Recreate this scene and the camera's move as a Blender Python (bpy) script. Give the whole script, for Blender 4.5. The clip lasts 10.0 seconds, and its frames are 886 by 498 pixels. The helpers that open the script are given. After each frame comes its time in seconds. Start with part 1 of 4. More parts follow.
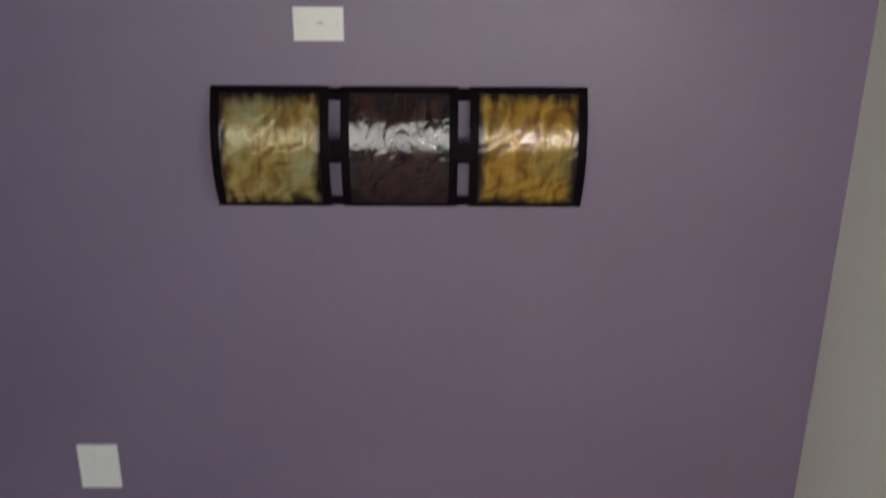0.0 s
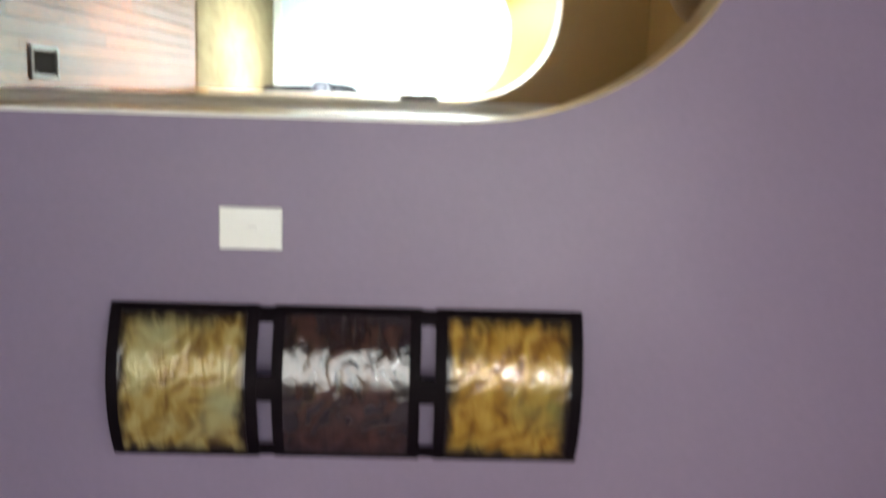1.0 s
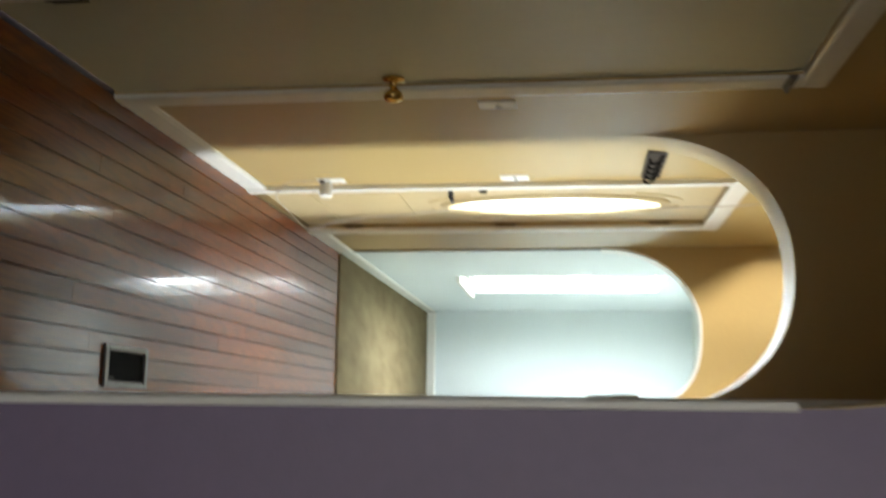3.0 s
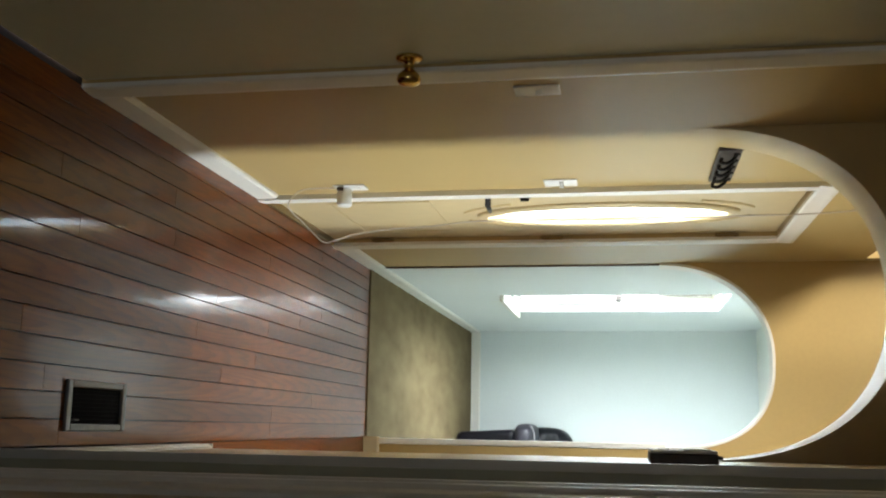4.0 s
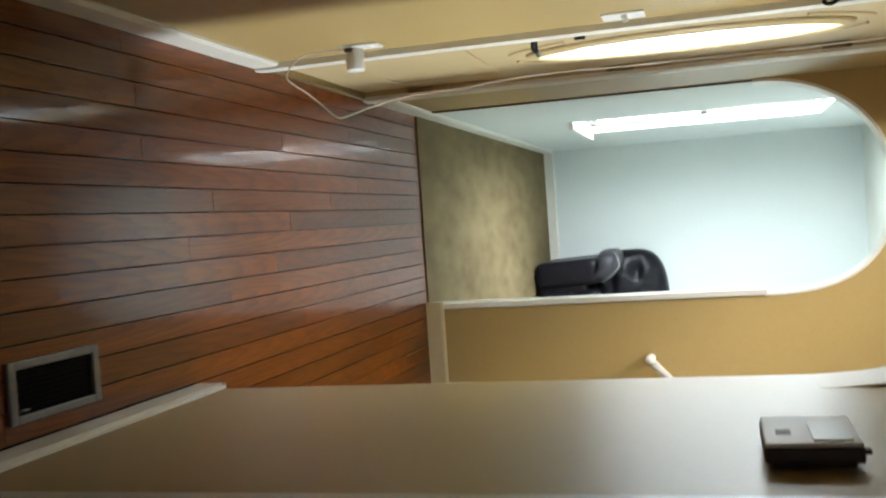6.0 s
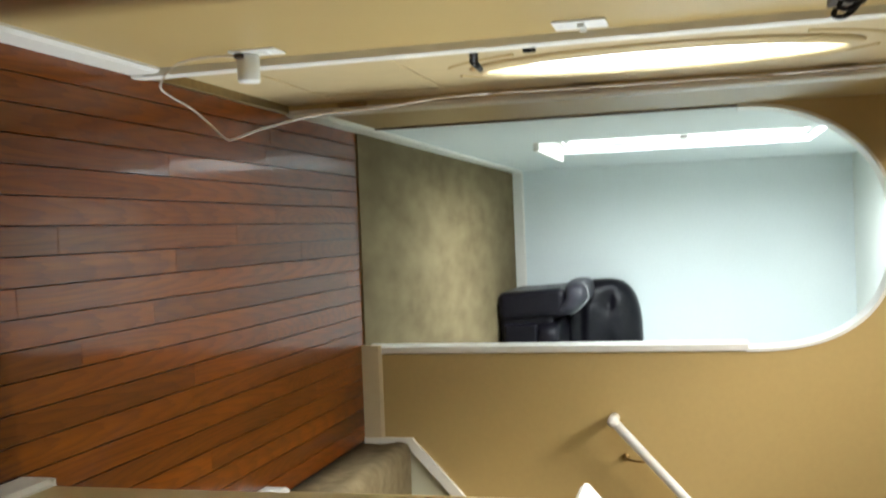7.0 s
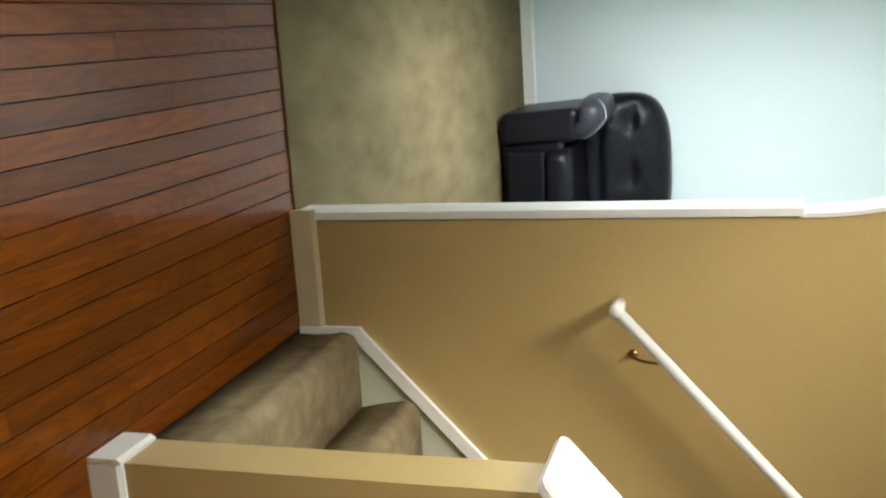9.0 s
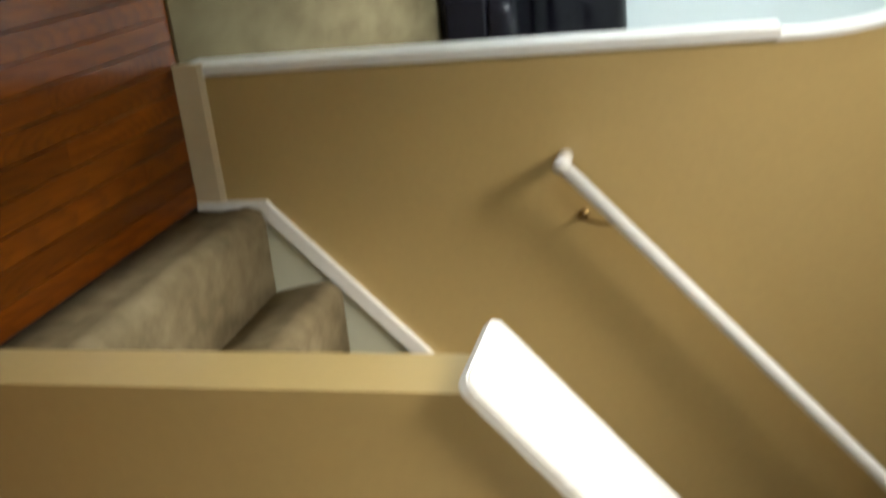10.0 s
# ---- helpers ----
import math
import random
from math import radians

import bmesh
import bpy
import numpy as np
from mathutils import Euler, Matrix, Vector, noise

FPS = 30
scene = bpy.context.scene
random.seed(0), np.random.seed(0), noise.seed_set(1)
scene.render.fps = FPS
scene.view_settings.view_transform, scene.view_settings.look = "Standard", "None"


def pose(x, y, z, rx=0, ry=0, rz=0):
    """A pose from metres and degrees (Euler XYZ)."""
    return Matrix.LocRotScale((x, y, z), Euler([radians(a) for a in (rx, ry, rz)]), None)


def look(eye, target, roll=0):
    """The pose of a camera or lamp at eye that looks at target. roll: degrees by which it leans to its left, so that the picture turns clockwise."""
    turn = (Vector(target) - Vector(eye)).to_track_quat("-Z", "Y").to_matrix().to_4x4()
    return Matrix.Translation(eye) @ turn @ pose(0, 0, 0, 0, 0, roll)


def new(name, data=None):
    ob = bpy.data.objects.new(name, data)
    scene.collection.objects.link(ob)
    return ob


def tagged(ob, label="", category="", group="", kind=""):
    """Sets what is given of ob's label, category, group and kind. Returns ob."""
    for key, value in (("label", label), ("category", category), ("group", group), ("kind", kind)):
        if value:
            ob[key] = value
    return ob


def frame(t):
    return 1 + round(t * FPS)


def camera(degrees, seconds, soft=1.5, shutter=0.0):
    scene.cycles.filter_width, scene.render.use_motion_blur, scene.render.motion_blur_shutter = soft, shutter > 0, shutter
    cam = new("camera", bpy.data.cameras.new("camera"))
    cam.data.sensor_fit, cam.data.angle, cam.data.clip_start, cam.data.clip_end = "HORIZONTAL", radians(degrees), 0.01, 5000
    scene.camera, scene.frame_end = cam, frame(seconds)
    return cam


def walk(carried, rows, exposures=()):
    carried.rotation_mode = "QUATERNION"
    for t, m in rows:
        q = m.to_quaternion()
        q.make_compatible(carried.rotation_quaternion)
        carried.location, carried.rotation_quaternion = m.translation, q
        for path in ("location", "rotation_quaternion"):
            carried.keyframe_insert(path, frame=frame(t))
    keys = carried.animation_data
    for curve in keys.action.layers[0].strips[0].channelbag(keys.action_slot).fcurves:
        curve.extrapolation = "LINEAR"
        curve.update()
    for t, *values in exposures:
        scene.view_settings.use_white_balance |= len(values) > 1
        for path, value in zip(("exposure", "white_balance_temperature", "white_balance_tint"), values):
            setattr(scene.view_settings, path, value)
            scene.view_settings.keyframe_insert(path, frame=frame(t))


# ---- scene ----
cam = camera(48.0, 10.0, 2.0, 0.5)
PATH = [
    (0, (0.746, -2.210, 1.426), (1.505, -0.360, 1.455), 90.2),
    (0.5, (0.688, -1.946, 1.401), (1.365, -0.068, 1.518), 89.3),
    (1, (0.875, -1.725, 1.469), (1.192, 0.248, 1.537), 91.5),
    (1.5, (0.896, -1.500, 1.444), (0.990, 0.497, 1.390), 91.4),
    (1.8, (0.859, -1.338, 1.429), (0.874, 0.659, 1.311), 91.2),
    (2, (0.848, -1.196, 1.422), (0.787, 0.795, 1.239), 90.7),
    (2.1, (0.844, -1.141, 1.419), (0.778, 0.849, 1.227), 89.9),
    (2.3, (0.847, -1.069, 1.411), (0.802, 0.918, 1.187), 89.2),
    (2.5, (0.888, -0.942, 1.407), (0.744, 1.037, 1.159), 87.7),
    (2.8, (0.929, -0.738, 1.394), (0.701, 1.236, 1.169), 89.5),
    (3, (0.942, -0.630, 1.381), (0.622, 1.328, 1.127), 89.5),
    (3.2, (0.935, -0.527, 1.375), (0.558, 1.414, 1.073), 88.4),
    (4.3, (0.835, 0.012, 1.364), (0.512, 1.948, 0.981), 89.2),
    (4.5, (0.823, 0.068, 1.355), (0.520, 2.002, 0.946), 88.7),
    (4.8, (0.769, 0.160, 1.348), (0.612, 2.118, 0.975), 88.0),
    (5, (0.722, 0.210, 1.355), (0.729, 2.176, 0.989), 86.1),
    (5.1, (0.682, 0.258, 1.343), (0.729, 2.220, 0.956), 85.7),
    (5.5, (0.567, 0.359, 1.351), (0.658, 2.311, 0.924), 84.3),
    (5.7, (0.551, 0.410, 1.365), (0.638, 2.340, 0.845), 85.5),
    (6.8, (0.477, 1.018, 1.380), (0.467, 2.954, 0.879), 87.7),
    (7, (0.442, 1.138, 1.389), (0.479, 3.075, 0.895), 88.0),
    (7.5, (0.396, 1.401, 1.373), (0.588, 3.309, 0.802), 87.3),
    (8, (0.393, 1.693, 1.349), (0.557, 3.589, 0.734), 89.0),
    (8.5, (0.387, 1.981, 1.359), (0.638, 3.862, 0.727), 91.0),
    (9, (0.371, 2.232, 1.396), (0.805, 4.099, 0.824), 90.0),
    (9.2, (0.356, 2.329, 1.369), (0.810, 4.193, 0.802), 89.4),
    (9.5, (0.455, 2.472, 1.381), (0.922, 4.363, 0.927), 87.7),
    (9.8, (0.477, 2.607, 1.403), (1.065, 4.460, 0.931), 88.9),
    (10, (0.534, 2.675, 1.379), (1.218, 4.487, 0.878), 89.1),
]
EXPOSURES = [(0, 2.66), (0.5, 3.18), (1.0, 3.22), (1.5, 2.98), (2.0, 2.45), (2.5, 2.02), (3.2, 1.38), (4.5, 1.1), (5.5, 1.1), (7.0, 0.98), (8.5, 0.88), (9.5, 0.75), (10, 0.62)]
walk(cam, [(t, look(eye, target, roll)) for t, eye, target, roll in PATH], EXPOSURES)

# ---------------------------------------------------------------- light
world = bpy.data.worlds.new("sky")
scene.world = world
world.use_nodes = True
wn = world.node_tree.nodes
sky = wn.new("ShaderNodeTexSky")
sky.sky_type, sky.sun_disc = "NISHITA", False
sky.sun_elevation, sky.sun_rotation = radians(52), radians(-123)
world.node_tree.links.new(sky.outputs[0], wn["Background"].inputs[0])
wn["Background"].inputs[1].default_value = 0.075
sun = new("sun", bpy.data.lights.new("sun", "SUN"))
sun.data.energy, sun.data.angle, sun.data.color = 5.0, radians(22), (1, 0.95, 0.88)
sun.matrix_world = look((-1.30, -0.80, 1.95), (0, 0, 0))


def area_light(name, eye, target, width, height, watts, color):
    ob = new(name, bpy.data.lights.new(name, "AREA"))
    ob.data.shape, ob.data.size, ob.data.size_y = "RECTANGLE", width, height
    ob.data.energy, ob.data.color = watts, color
    ob.matrix_world = look(eye, target)
    return ob


def bulb(name, place, watts, radius, color):
    ob = new(name, bpy.data.lights.new(name, "POINT"))
    ob.data.energy, ob.data.shadow_soft_size, ob.data.color = watts, radius, color
    ob.location = place
    return ob


DAY = (0.86, 0.95, 1.0)
area_light("far_window_daylight", (-0.12, 6.85, 1.32), (3, 6.85, 1.1), 0.86, 1.4, 50, DAY)
area_light("front_door_daylight", (-0.10, 3.96, 1.30), (3, 3.96, 1.0), 0.26, 0.9, 6.8, DAY)
# Fills an assumed glazed door behind the camera.
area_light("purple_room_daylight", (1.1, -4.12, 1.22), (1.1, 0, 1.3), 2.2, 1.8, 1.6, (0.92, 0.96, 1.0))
area_light("foyer_window_daylight", (-0.08, 4.03, 3.50), (3, 4.3, 1.6), 2.0, 1.8, 1.5, DAY)
area_light("passage_daylight", (4.96, 3.42, 1.5), (0, 3.3, 0.9), 0.62, 1.15, 10.5, DAY).data.spread = radians(50)
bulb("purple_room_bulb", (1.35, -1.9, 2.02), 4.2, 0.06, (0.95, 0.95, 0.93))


# ---------------------------------------------------------------- materials
def material(name, base, rough=0.6, metal=0.0, grain=0.0, scale=40.0, bump=0.0, bump_scale=200.0, second=None,
             large=1.5, coat=0.0, coords="Object", spec=0.5, stretch=(1, 1, 1)):
    """A painted or plain surface: a base colour with blotches at a large and grain at a fine scale, and fine relief."""
    m = bpy.data.materials.new(name)
    m.use_nodes = True
    nodes, links = m.node_tree.nodes, m.node_tree.links
    b = nodes["Principled BSDF"]
    b.inputs["Roughness"].default_value, b.inputs["Metallic"].default_value = rough, metal
    b.inputs["Coat Weight"].default_value, b.inputs["Coat Roughness"].default_value = coat, 0.12
    b.inputs["Specular IOR Level"].default_value = spec
    tc = nodes.new("ShaderNodeTexCoord")
    a = nodes.new("ShaderNodeTexNoise")
    a.inputs["Scale"].default_value, a.inputs["Detail"].default_value = large, 4
    c = nodes.new("ShaderNodeTexNoise")
    c.inputs["Scale"].default_value, c.inputs["Detail"].default_value = scale, 6
    mp = nodes.new("ShaderNodeMapping")
    mp.inputs["Scale"].default_value = stretch
    links.new(tc.outputs[coords], mp.inputs["Vector"])
    links.new(mp.outputs[0], a.inputs["Vector"]), links.new(mp.outputs[0], c.inputs["Vector"])
    add = nodes.new("ShaderNodeMath")
    add.operation = "ADD"
    links.new(a.outputs["Fac"], add.inputs[0]), links.new(c.outputs["Fac"], add.inputs[1])
    ramp = nodes.new("ShaderNodeMapRange")
    ramp.inputs["From Min"].default_value, ramp.inputs["From Max"].default_value = 0.7, 1.3
    links.new(add.outputs[0], ramp.inputs["Value"])
    mix = nodes.new("ShaderNodeMix")
    mix.data_type = "RGBA"
    second = second or [v * (1 - grain) for v in base]
    mix.inputs["A"].default_value, mix.inputs["B"].default_value = (*base, 1), (*second, 1)
    links.new(ramp.outputs["Result"], mix.inputs["Factor"])
    links.new(mix.outputs["Result"], b.inputs["Base Color"])
    if bump:
        n = nodes.new("ShaderNodeTexNoise")
        n.inputs["Scale"].default_value, n.inputs["Detail"].default_value = bump_scale, 3
        links.new(tc.outputs[coords], n.inputs["Vector"])
        r = nodes.new("ShaderNodeBump")
        r.inputs["Strength"].default_value, r.inputs["Distance"].default_value = bump, 0.002
        links.new(n.outputs["Fac"], r.inputs["Height"])
        links.new(r.outputs["Normal"], b.inputs["Normal"])
    return m


def wood_floor():
    """Varnished red oak: long grain that differs from plank to plank."""
    m = bpy.data.materials.new("varnished_oak")
    m.use_nodes = True
    nodes, links = m.node_tree.nodes, m.node_tree.links
    b = nodes["Principled BSDF"]
    b.inputs["Specular IOR Level"].default_value = 0.12
    b.inputs["Specular Tint"].default_value = (1.0, 0.62, 0.35, 1)
    b.inputs["Coat Weight"].default_value, b.inputs["Roughness"].default_value = 0.40, 0.34
    tc, info = nodes.new("ShaderNodeTexCoord"), nodes.new("ShaderNodeObjectInfo")
    off = nodes.new("ShaderNodeVectorMath")
    off.operation = "MULTIPLY_ADD"
    off.inputs[1].default_value, off.inputs[2].default_value = (1, 1, 1), (0, 0, 0)
    comb = nodes.new("ShaderNodeCombineXYZ")
    scl = nodes.new("ShaderNodeMath")
    scl.operation = "MULTIPLY"
    scl.inputs[1].default_value = 37.0
    links.new(info.outputs["Random"], scl.inputs[0])
    for k in range(3):
        links.new(scl.outputs[0], comb.inputs[k])
    links.new(tc.outputs["Object"], off.inputs[0]), links.new(comb.outputs[0], off.inputs[2])
    mp = nodes.new("ShaderNodeMapping")
    mp.inputs["Scale"].default_value = (60, 1.3, 60)
    links.new(off.outputs[0], mp.inputs["Vector"])
    n = nodes.new("ShaderNodeTexNoise")
    n.inputs["Scale"].default_value, n.inputs["Detail"].default_value, n.inputs["Distortion"].default_value = 1.0, 7, 0.25
    links.new(mp.outputs[0], n.inputs["Vector"])
    wv = nodes.new("ShaderNodeTexNoise")
    wv.inputs["Scale"].default_value, wv.inputs["Distortion"].default_value, wv.inputs["Detail"].default_value = 1.0, 0.5, 3
    mp2 = nodes.new("ShaderNodeMapping")
    mp2.inputs["Scale"].default_value = (9, 0.9, 9)
    links.new(off.outputs[0], mp2.inputs["Vector"]), links.new(mp2.outputs[0], wv.inputs["Vector"])
    mx = nodes.new("ShaderNodeMix")
    mx.data_type = "FLOAT"
    mx.inputs["Factor"].default_value = 0.45
    links.new(n.outputs["Fac"], mx.inputs["A"]), links.new(wv.outputs["Fac"], mx.inputs["B"])
    cr = nodes.new("ShaderNodeValToRGB")
    e = cr.color_ramp.elements
    e[0].position, e[0].color = 0.2, (0.060, 0.0115, 0.0006, 1)
    e[1].position, e[1].color = 0.8, (0.250, 0.062, 0.0022, 1)
    mid = cr.color_ramp.elements.new(0.48)
    mid.color = (0.160, 0.036, 0.0013, 1)
    links.new(mx.outputs["Result"], cr.inputs["Fac"])
    hsv = nodes.new("ShaderNodeHueSaturation")
    mr = nodes.new("ShaderNodeMapRange")
    mr.inputs["To Min"].default_value, mr.inputs["To Max"].default_value = 0.80, 1.18
    links.new(info.outputs["Random"], mr.inputs["Value"]), links.new(mr.outputs["Result"], hsv.inputs["Value"])
    # arched growth rings along each plank
    cen = nodes.new("ShaderNodeCombineXYZ")
    sx, sy = nodes.new("ShaderNodeMapRange"), nodes.new("ShaderNodeMapRange")
    sx.inputs["To Min"].default_value, sx.inputs["To Max"].default_value = 0.035, -0.035
    sy.inputs["To Min"].default_value, sy.inputs["To Max"].default_value = -1.3, 0.2
    flip = nodes.new("ShaderNodeMath")
    flip.operation = "FRACT"
    links.new(scl.outputs[0], flip.inputs[0])
    links.new(flip.outputs[0], sx.inputs["Value"]), links.new(info.outputs["Random"], sy.inputs["Value"])
    links.new(sx.outputs["Result"], cen.inputs[0]), links.new(sy.outputs["Result"], cen.inputs[1])
    rp = nodes.new("ShaderNodeVectorMath")
    rp.operation = "ADD"
    links.new(tc.outputs["Object"], rp.inputs[0]), links.new(cen.outputs[0], rp.inputs[1])
    mp4 = nodes.new("ShaderNodeMapping")
    mp4.inputs["Scale"].default_value = (13, 0.9, 0)
    links.new(rp.outputs[0], mp4.inputs["Vector"])
    ring = nodes.new("ShaderNodeTexWave")
    ring.wave_type, ring.rings_direction, ring.wave_profile = "RINGS", "Z", "SAW"
    ring.inputs["Scale"].default_value, ring.inputs["Distortion"].default_value = 2.1, 4.0
    ring.inputs["Detail"].default_value, ring.inputs["Detail Scale"].default_value = 3, 2.5
    links.new(mp4.outputs[0], ring.inputs["Vector"])
    rk = nodes.new("ShaderNodeMapRange")
    rk.inputs["From Min"].default_value, rk.inputs["From Max"].default_value = 0.45, 1.0
    rk.inputs["To Min"].default_value, rk.inputs["To Max"].default_value = 0.0, 0.42
    links.new(ring.outputs["Fac"], rk.inputs["Value"])
    grown = nodes.new("ShaderNodeMix")
    grown.data_type = "RGBA"
    grown.inputs["B"].default_value = (0.052, 0.012, 0.0015, 1)
    links.new(rk.outputs["Result"], grown.inputs["Factor"]), links.new(cr.outputs["Color"], grown.inputs["A"])
    links.new(grown.outputs["Result"], hsv.inputs["Color"]), links.new(hsv.outputs["Color"], b.inputs["Base Color"])
    worn = nodes.new("ShaderNodeTexNoise")
    worn.inputs["Scale"].default_value, worn.inputs["Detail"].default_value = 5, 6
    geo = nodes.new("ShaderNodeNewGeometry")
    links.new(geo.outputs["Position"], worn.inputs["Vector"])
    rr = nodes.new("ShaderNodeMapRange")
    rr.inputs["From Min"].default_value, rr.inputs["From Max"].default_value = 0.3, 0.7
    rr.inputs["To Min"].default_value, rr.inputs["To Max"].default_value = 0.03, 0.09
    links.new(worn.outputs["Fac"], rr.inputs["Value"]), links.new(rr.outputs["Result"], b.inputs["Coat Roughness"])
    bp = nodes.new("ShaderNodeBump")
    bp.inputs["Strength"].default_value, bp.inputs["Distance"].default_value = 0.08, 0.0010
    ws = nodes.new("ShaderNodeTexNoise")
    ws.inputs["Scale"].default_value, ws.inputs["Detail"].default_value = 1.0, 0.5
    mp3 = nodes.new("ShaderNodeMapping")
    mp3.inputs["Scale"].default_value = (30, 0.9, 30)
    links.new(geo.outputs["Position"], mp3.inputs["Vector"]), links.new(mp3.outputs[0], ws.inputs["Vector"])
    sm = nodes.new("ShaderNodeMath")
    sm.operation = "MULTIPLY"
    sm.inputs[1].default_value = 1.0
    links.new(ws.outputs["Fac"], sm.inputs[0])
    links.new(sm.outputs[0], bp.inputs["Height"]), links.new(bp.outputs["Normal"], b.inputs["Normal"])
    links.new(bp.outputs["Normal"], b.inputs["Coat Normal"])
    return m


def carpet_material():
    m = material("carpet", (0.21, 0.162, 0.086), 0.95, grain=0.3, second=(0.130, 0.097, 0.049), large=3.0, scale=9, bump=0.8,
                 bump_scale=420, spec=0.1, stretch=(1, 0.4, 1))
    return m


def swirl_paint(name, dark, mid, light, metal=0.15, coat=0.08, relief=0.5, patch=None):
    """Hand-brushed lacquer on metal: short strokes of three tones, a paler patch, and edges burnt uneven into the dark border."""
    m = bpy.data.materials.new(name)
    m.use_nodes = True
    nodes, links = m.node_tree.nodes, m.node_tree.links
    b = nodes["Principled BSDF"]
    b.inputs["Roughness"].default_value, b.inputs["Metallic"].default_value = 0.34, metal
    b.inputs["Specular IOR Level"].default_value = 0.22
    b.inputs["Anisotropic"].default_value, b.inputs["Anisotropic Rotation"].default_value = 0.9, 0.25
    tg = nodes.new("ShaderNodeTangent")
    tg.direction_type, tg.axis = "RADIAL", "Z"
    links.new(tg.outputs[0], b.inputs["Tangent"])
    b.inputs["Coat Weight"].default_value, b.inputs["Coat Roughness"].default_value = coat, 0.12
    b.inputs["Coat IOR"].default_value = 2.0
    tc = nodes.new("ShaderNodeTexCoord")
    w = nodes.new("ShaderNodeTexNoise")
    w.inputs["Scale"].default_value, w.inputs["Detail"].default_value, w.inputs["Distortion"].default_value = 1.0, 6, 0.9
    brush = nodes.new("ShaderNodeMapping")
    brush.inputs["Rotation"].default_value, brush.inputs["Scale"].default_value = (0, radians(35), 0), (9, 9, 26)
    links.new(tc.outputs["Object"], brush.inputs["Vector"]), links.new(brush.outputs[0], w.inputs["Vector"])
    s = nodes.new("ShaderNodeTexWave")
    s.bands_direction = "DIAGONAL"
    s.inputs["Scale"].default_value, s.inputs["Distortion"].default_value, s.inputs["Detail Scale"].default_value = 9, 14, 1.2
    links.new(tc.outputs["Object"], s.inputs["Vector"])
    cr = nodes.new("ShaderNodeValToRGB")
    e = cr.color_ramp.elements
    e[0].position, e[0].color = 0.3, (*dark, 1)
    e[1].position, e[1].color = 0.72, (*light, 1)
    cr.color_ramp.elements.new(0.5).color = (*mid, 1)
    mx = nodes.new("ShaderNodeMix")
    mx.data_type = "FLOAT"
    mx.inputs["Factor"].default_value = 0.18
    links.new(w.outputs["Fac"], mx.inputs["A"]), links.new(s.outputs["Fac"], mx.inputs["B"])
    links.new(mx.outputs["Result"], cr.inputs["Fac"])
    blot = nodes.new("ShaderNodeTexNoise")
    blot.inputs["Scale"].default_value, blot.inputs["Detail"].default_value = 7, 3
    links.new(tc.outputs["Object"], blot.inputs["Vector"])
    pale = nodes.new("ShaderNodeMapRange")
    pale.inputs["From Min"].default_value, pale.inputs["From Max"].default_value = 0.45, 0.68
    pale.inputs["To Max"].default_value = 0.75 if patch else 0.0
    tone = nodes.new("ShaderNodeMix")
    tone.data_type = "RGBA"
    tone.inputs["B"].default_value = (*(patch or light), 1)
    links.new(blot.outputs["Fac"], pale.inputs["Value"]), links.new(pale.outputs["Result"], tone.inputs["Factor"])
    links.new(cr.outputs["Color"], tone.inputs["A"])
    # distance to the field's nearest edge, made uneven
    xyz = nodes.new("ShaderNodeSeparateXYZ")
    links.new(tc.outputs["Generated"], xyz.inputs[0])
    def calc(kind, p, q):
        n = nodes.new("ShaderNodeMath")
        n.operation = kind
        for k, v in enumerate((p, q)):
            if isinstance(v, (int, float)):
                n.inputs[k].default_value = v
            else:
                links.new(v, n.inputs[k])
        return n.outputs[0]
    near = calc("MINIMUM", calc("MINIMUM", xyz.outputs[0], calc("SUBTRACT", 1.0, xyz.outputs[0])),
                calc("MINIMUM", xyz.outputs[2], calc("SUBTRACT", 1.0, xyz.outputs[2])))
    near = calc("ADD", near, calc("MULTIPLY", calc("SUBTRACT", w.outputs["Fac"], 0.5), 0.22))
    burnt = nodes.new("ShaderNodeMapRange")
    burnt.inputs["From Min"].default_value, burnt.inputs["From Max"].default_value = 0.0, 0.10
    links.new(near, burnt.inputs["Value"])
    done = nodes.new("ShaderNodeMix")
    done.data_type = "RGBA"
    done.inputs["A"].default_value = (0.010, 0.005, 0.005, 1)
    links.new(burnt.outputs["Result"], done.inputs["Factor"]), links.new(tone.outputs["Result"], done.inputs["B"])
    links.new(done.outputs["Result"], b.inputs["Base Color"])
    bp = nodes.new("ShaderNodeBump")
    bp.inputs["Strength"].default_value, bp.inputs["Distance"].default_value = relief, 0.006
    links.new(bp.outputs["Normal"], b.inputs["Coat Normal"])
    links.new(mx.outputs["Result"], bp.inputs["Height"]), links.new(bp.outputs["Normal"], b.inputs["Normal"])
    return m


PURPLE = material("purple_wall_paint", (0.206, 0.158, 0.242), 0.45, grain=0.08, scale=60, bump=0.12, bump_scale=260)
TAN = material("tan_wall_paint", (0.470, 0.336, 0.132), 0.33, grain=0.06, scale=50, bump=0.12, bump_scale=260, spec=0.7)
PALE = material("pale_blue_white_paint", (0.74, 0.80, 0.79), 0.6, grain=0.04, scale=50, bump=0.1, bump_scale=260)
TRIM = material("white_trim_paint", (0.80, 0.78, 0.71), 0.3, grain=0.06, scale=30, bump=0.08, bump_scale=120)
CREAM = material("cream_trim", (0.62, 0.51, 0.32), 0.35, grain=0.08, scale=30, bump=0.08, bump_scale=120)
DOORWHITE = material("door_white_paint", (0.58, 0.57, 0.42), 0.4, grain=0.05, scale=25, bump=0.08, bump_scale=90)
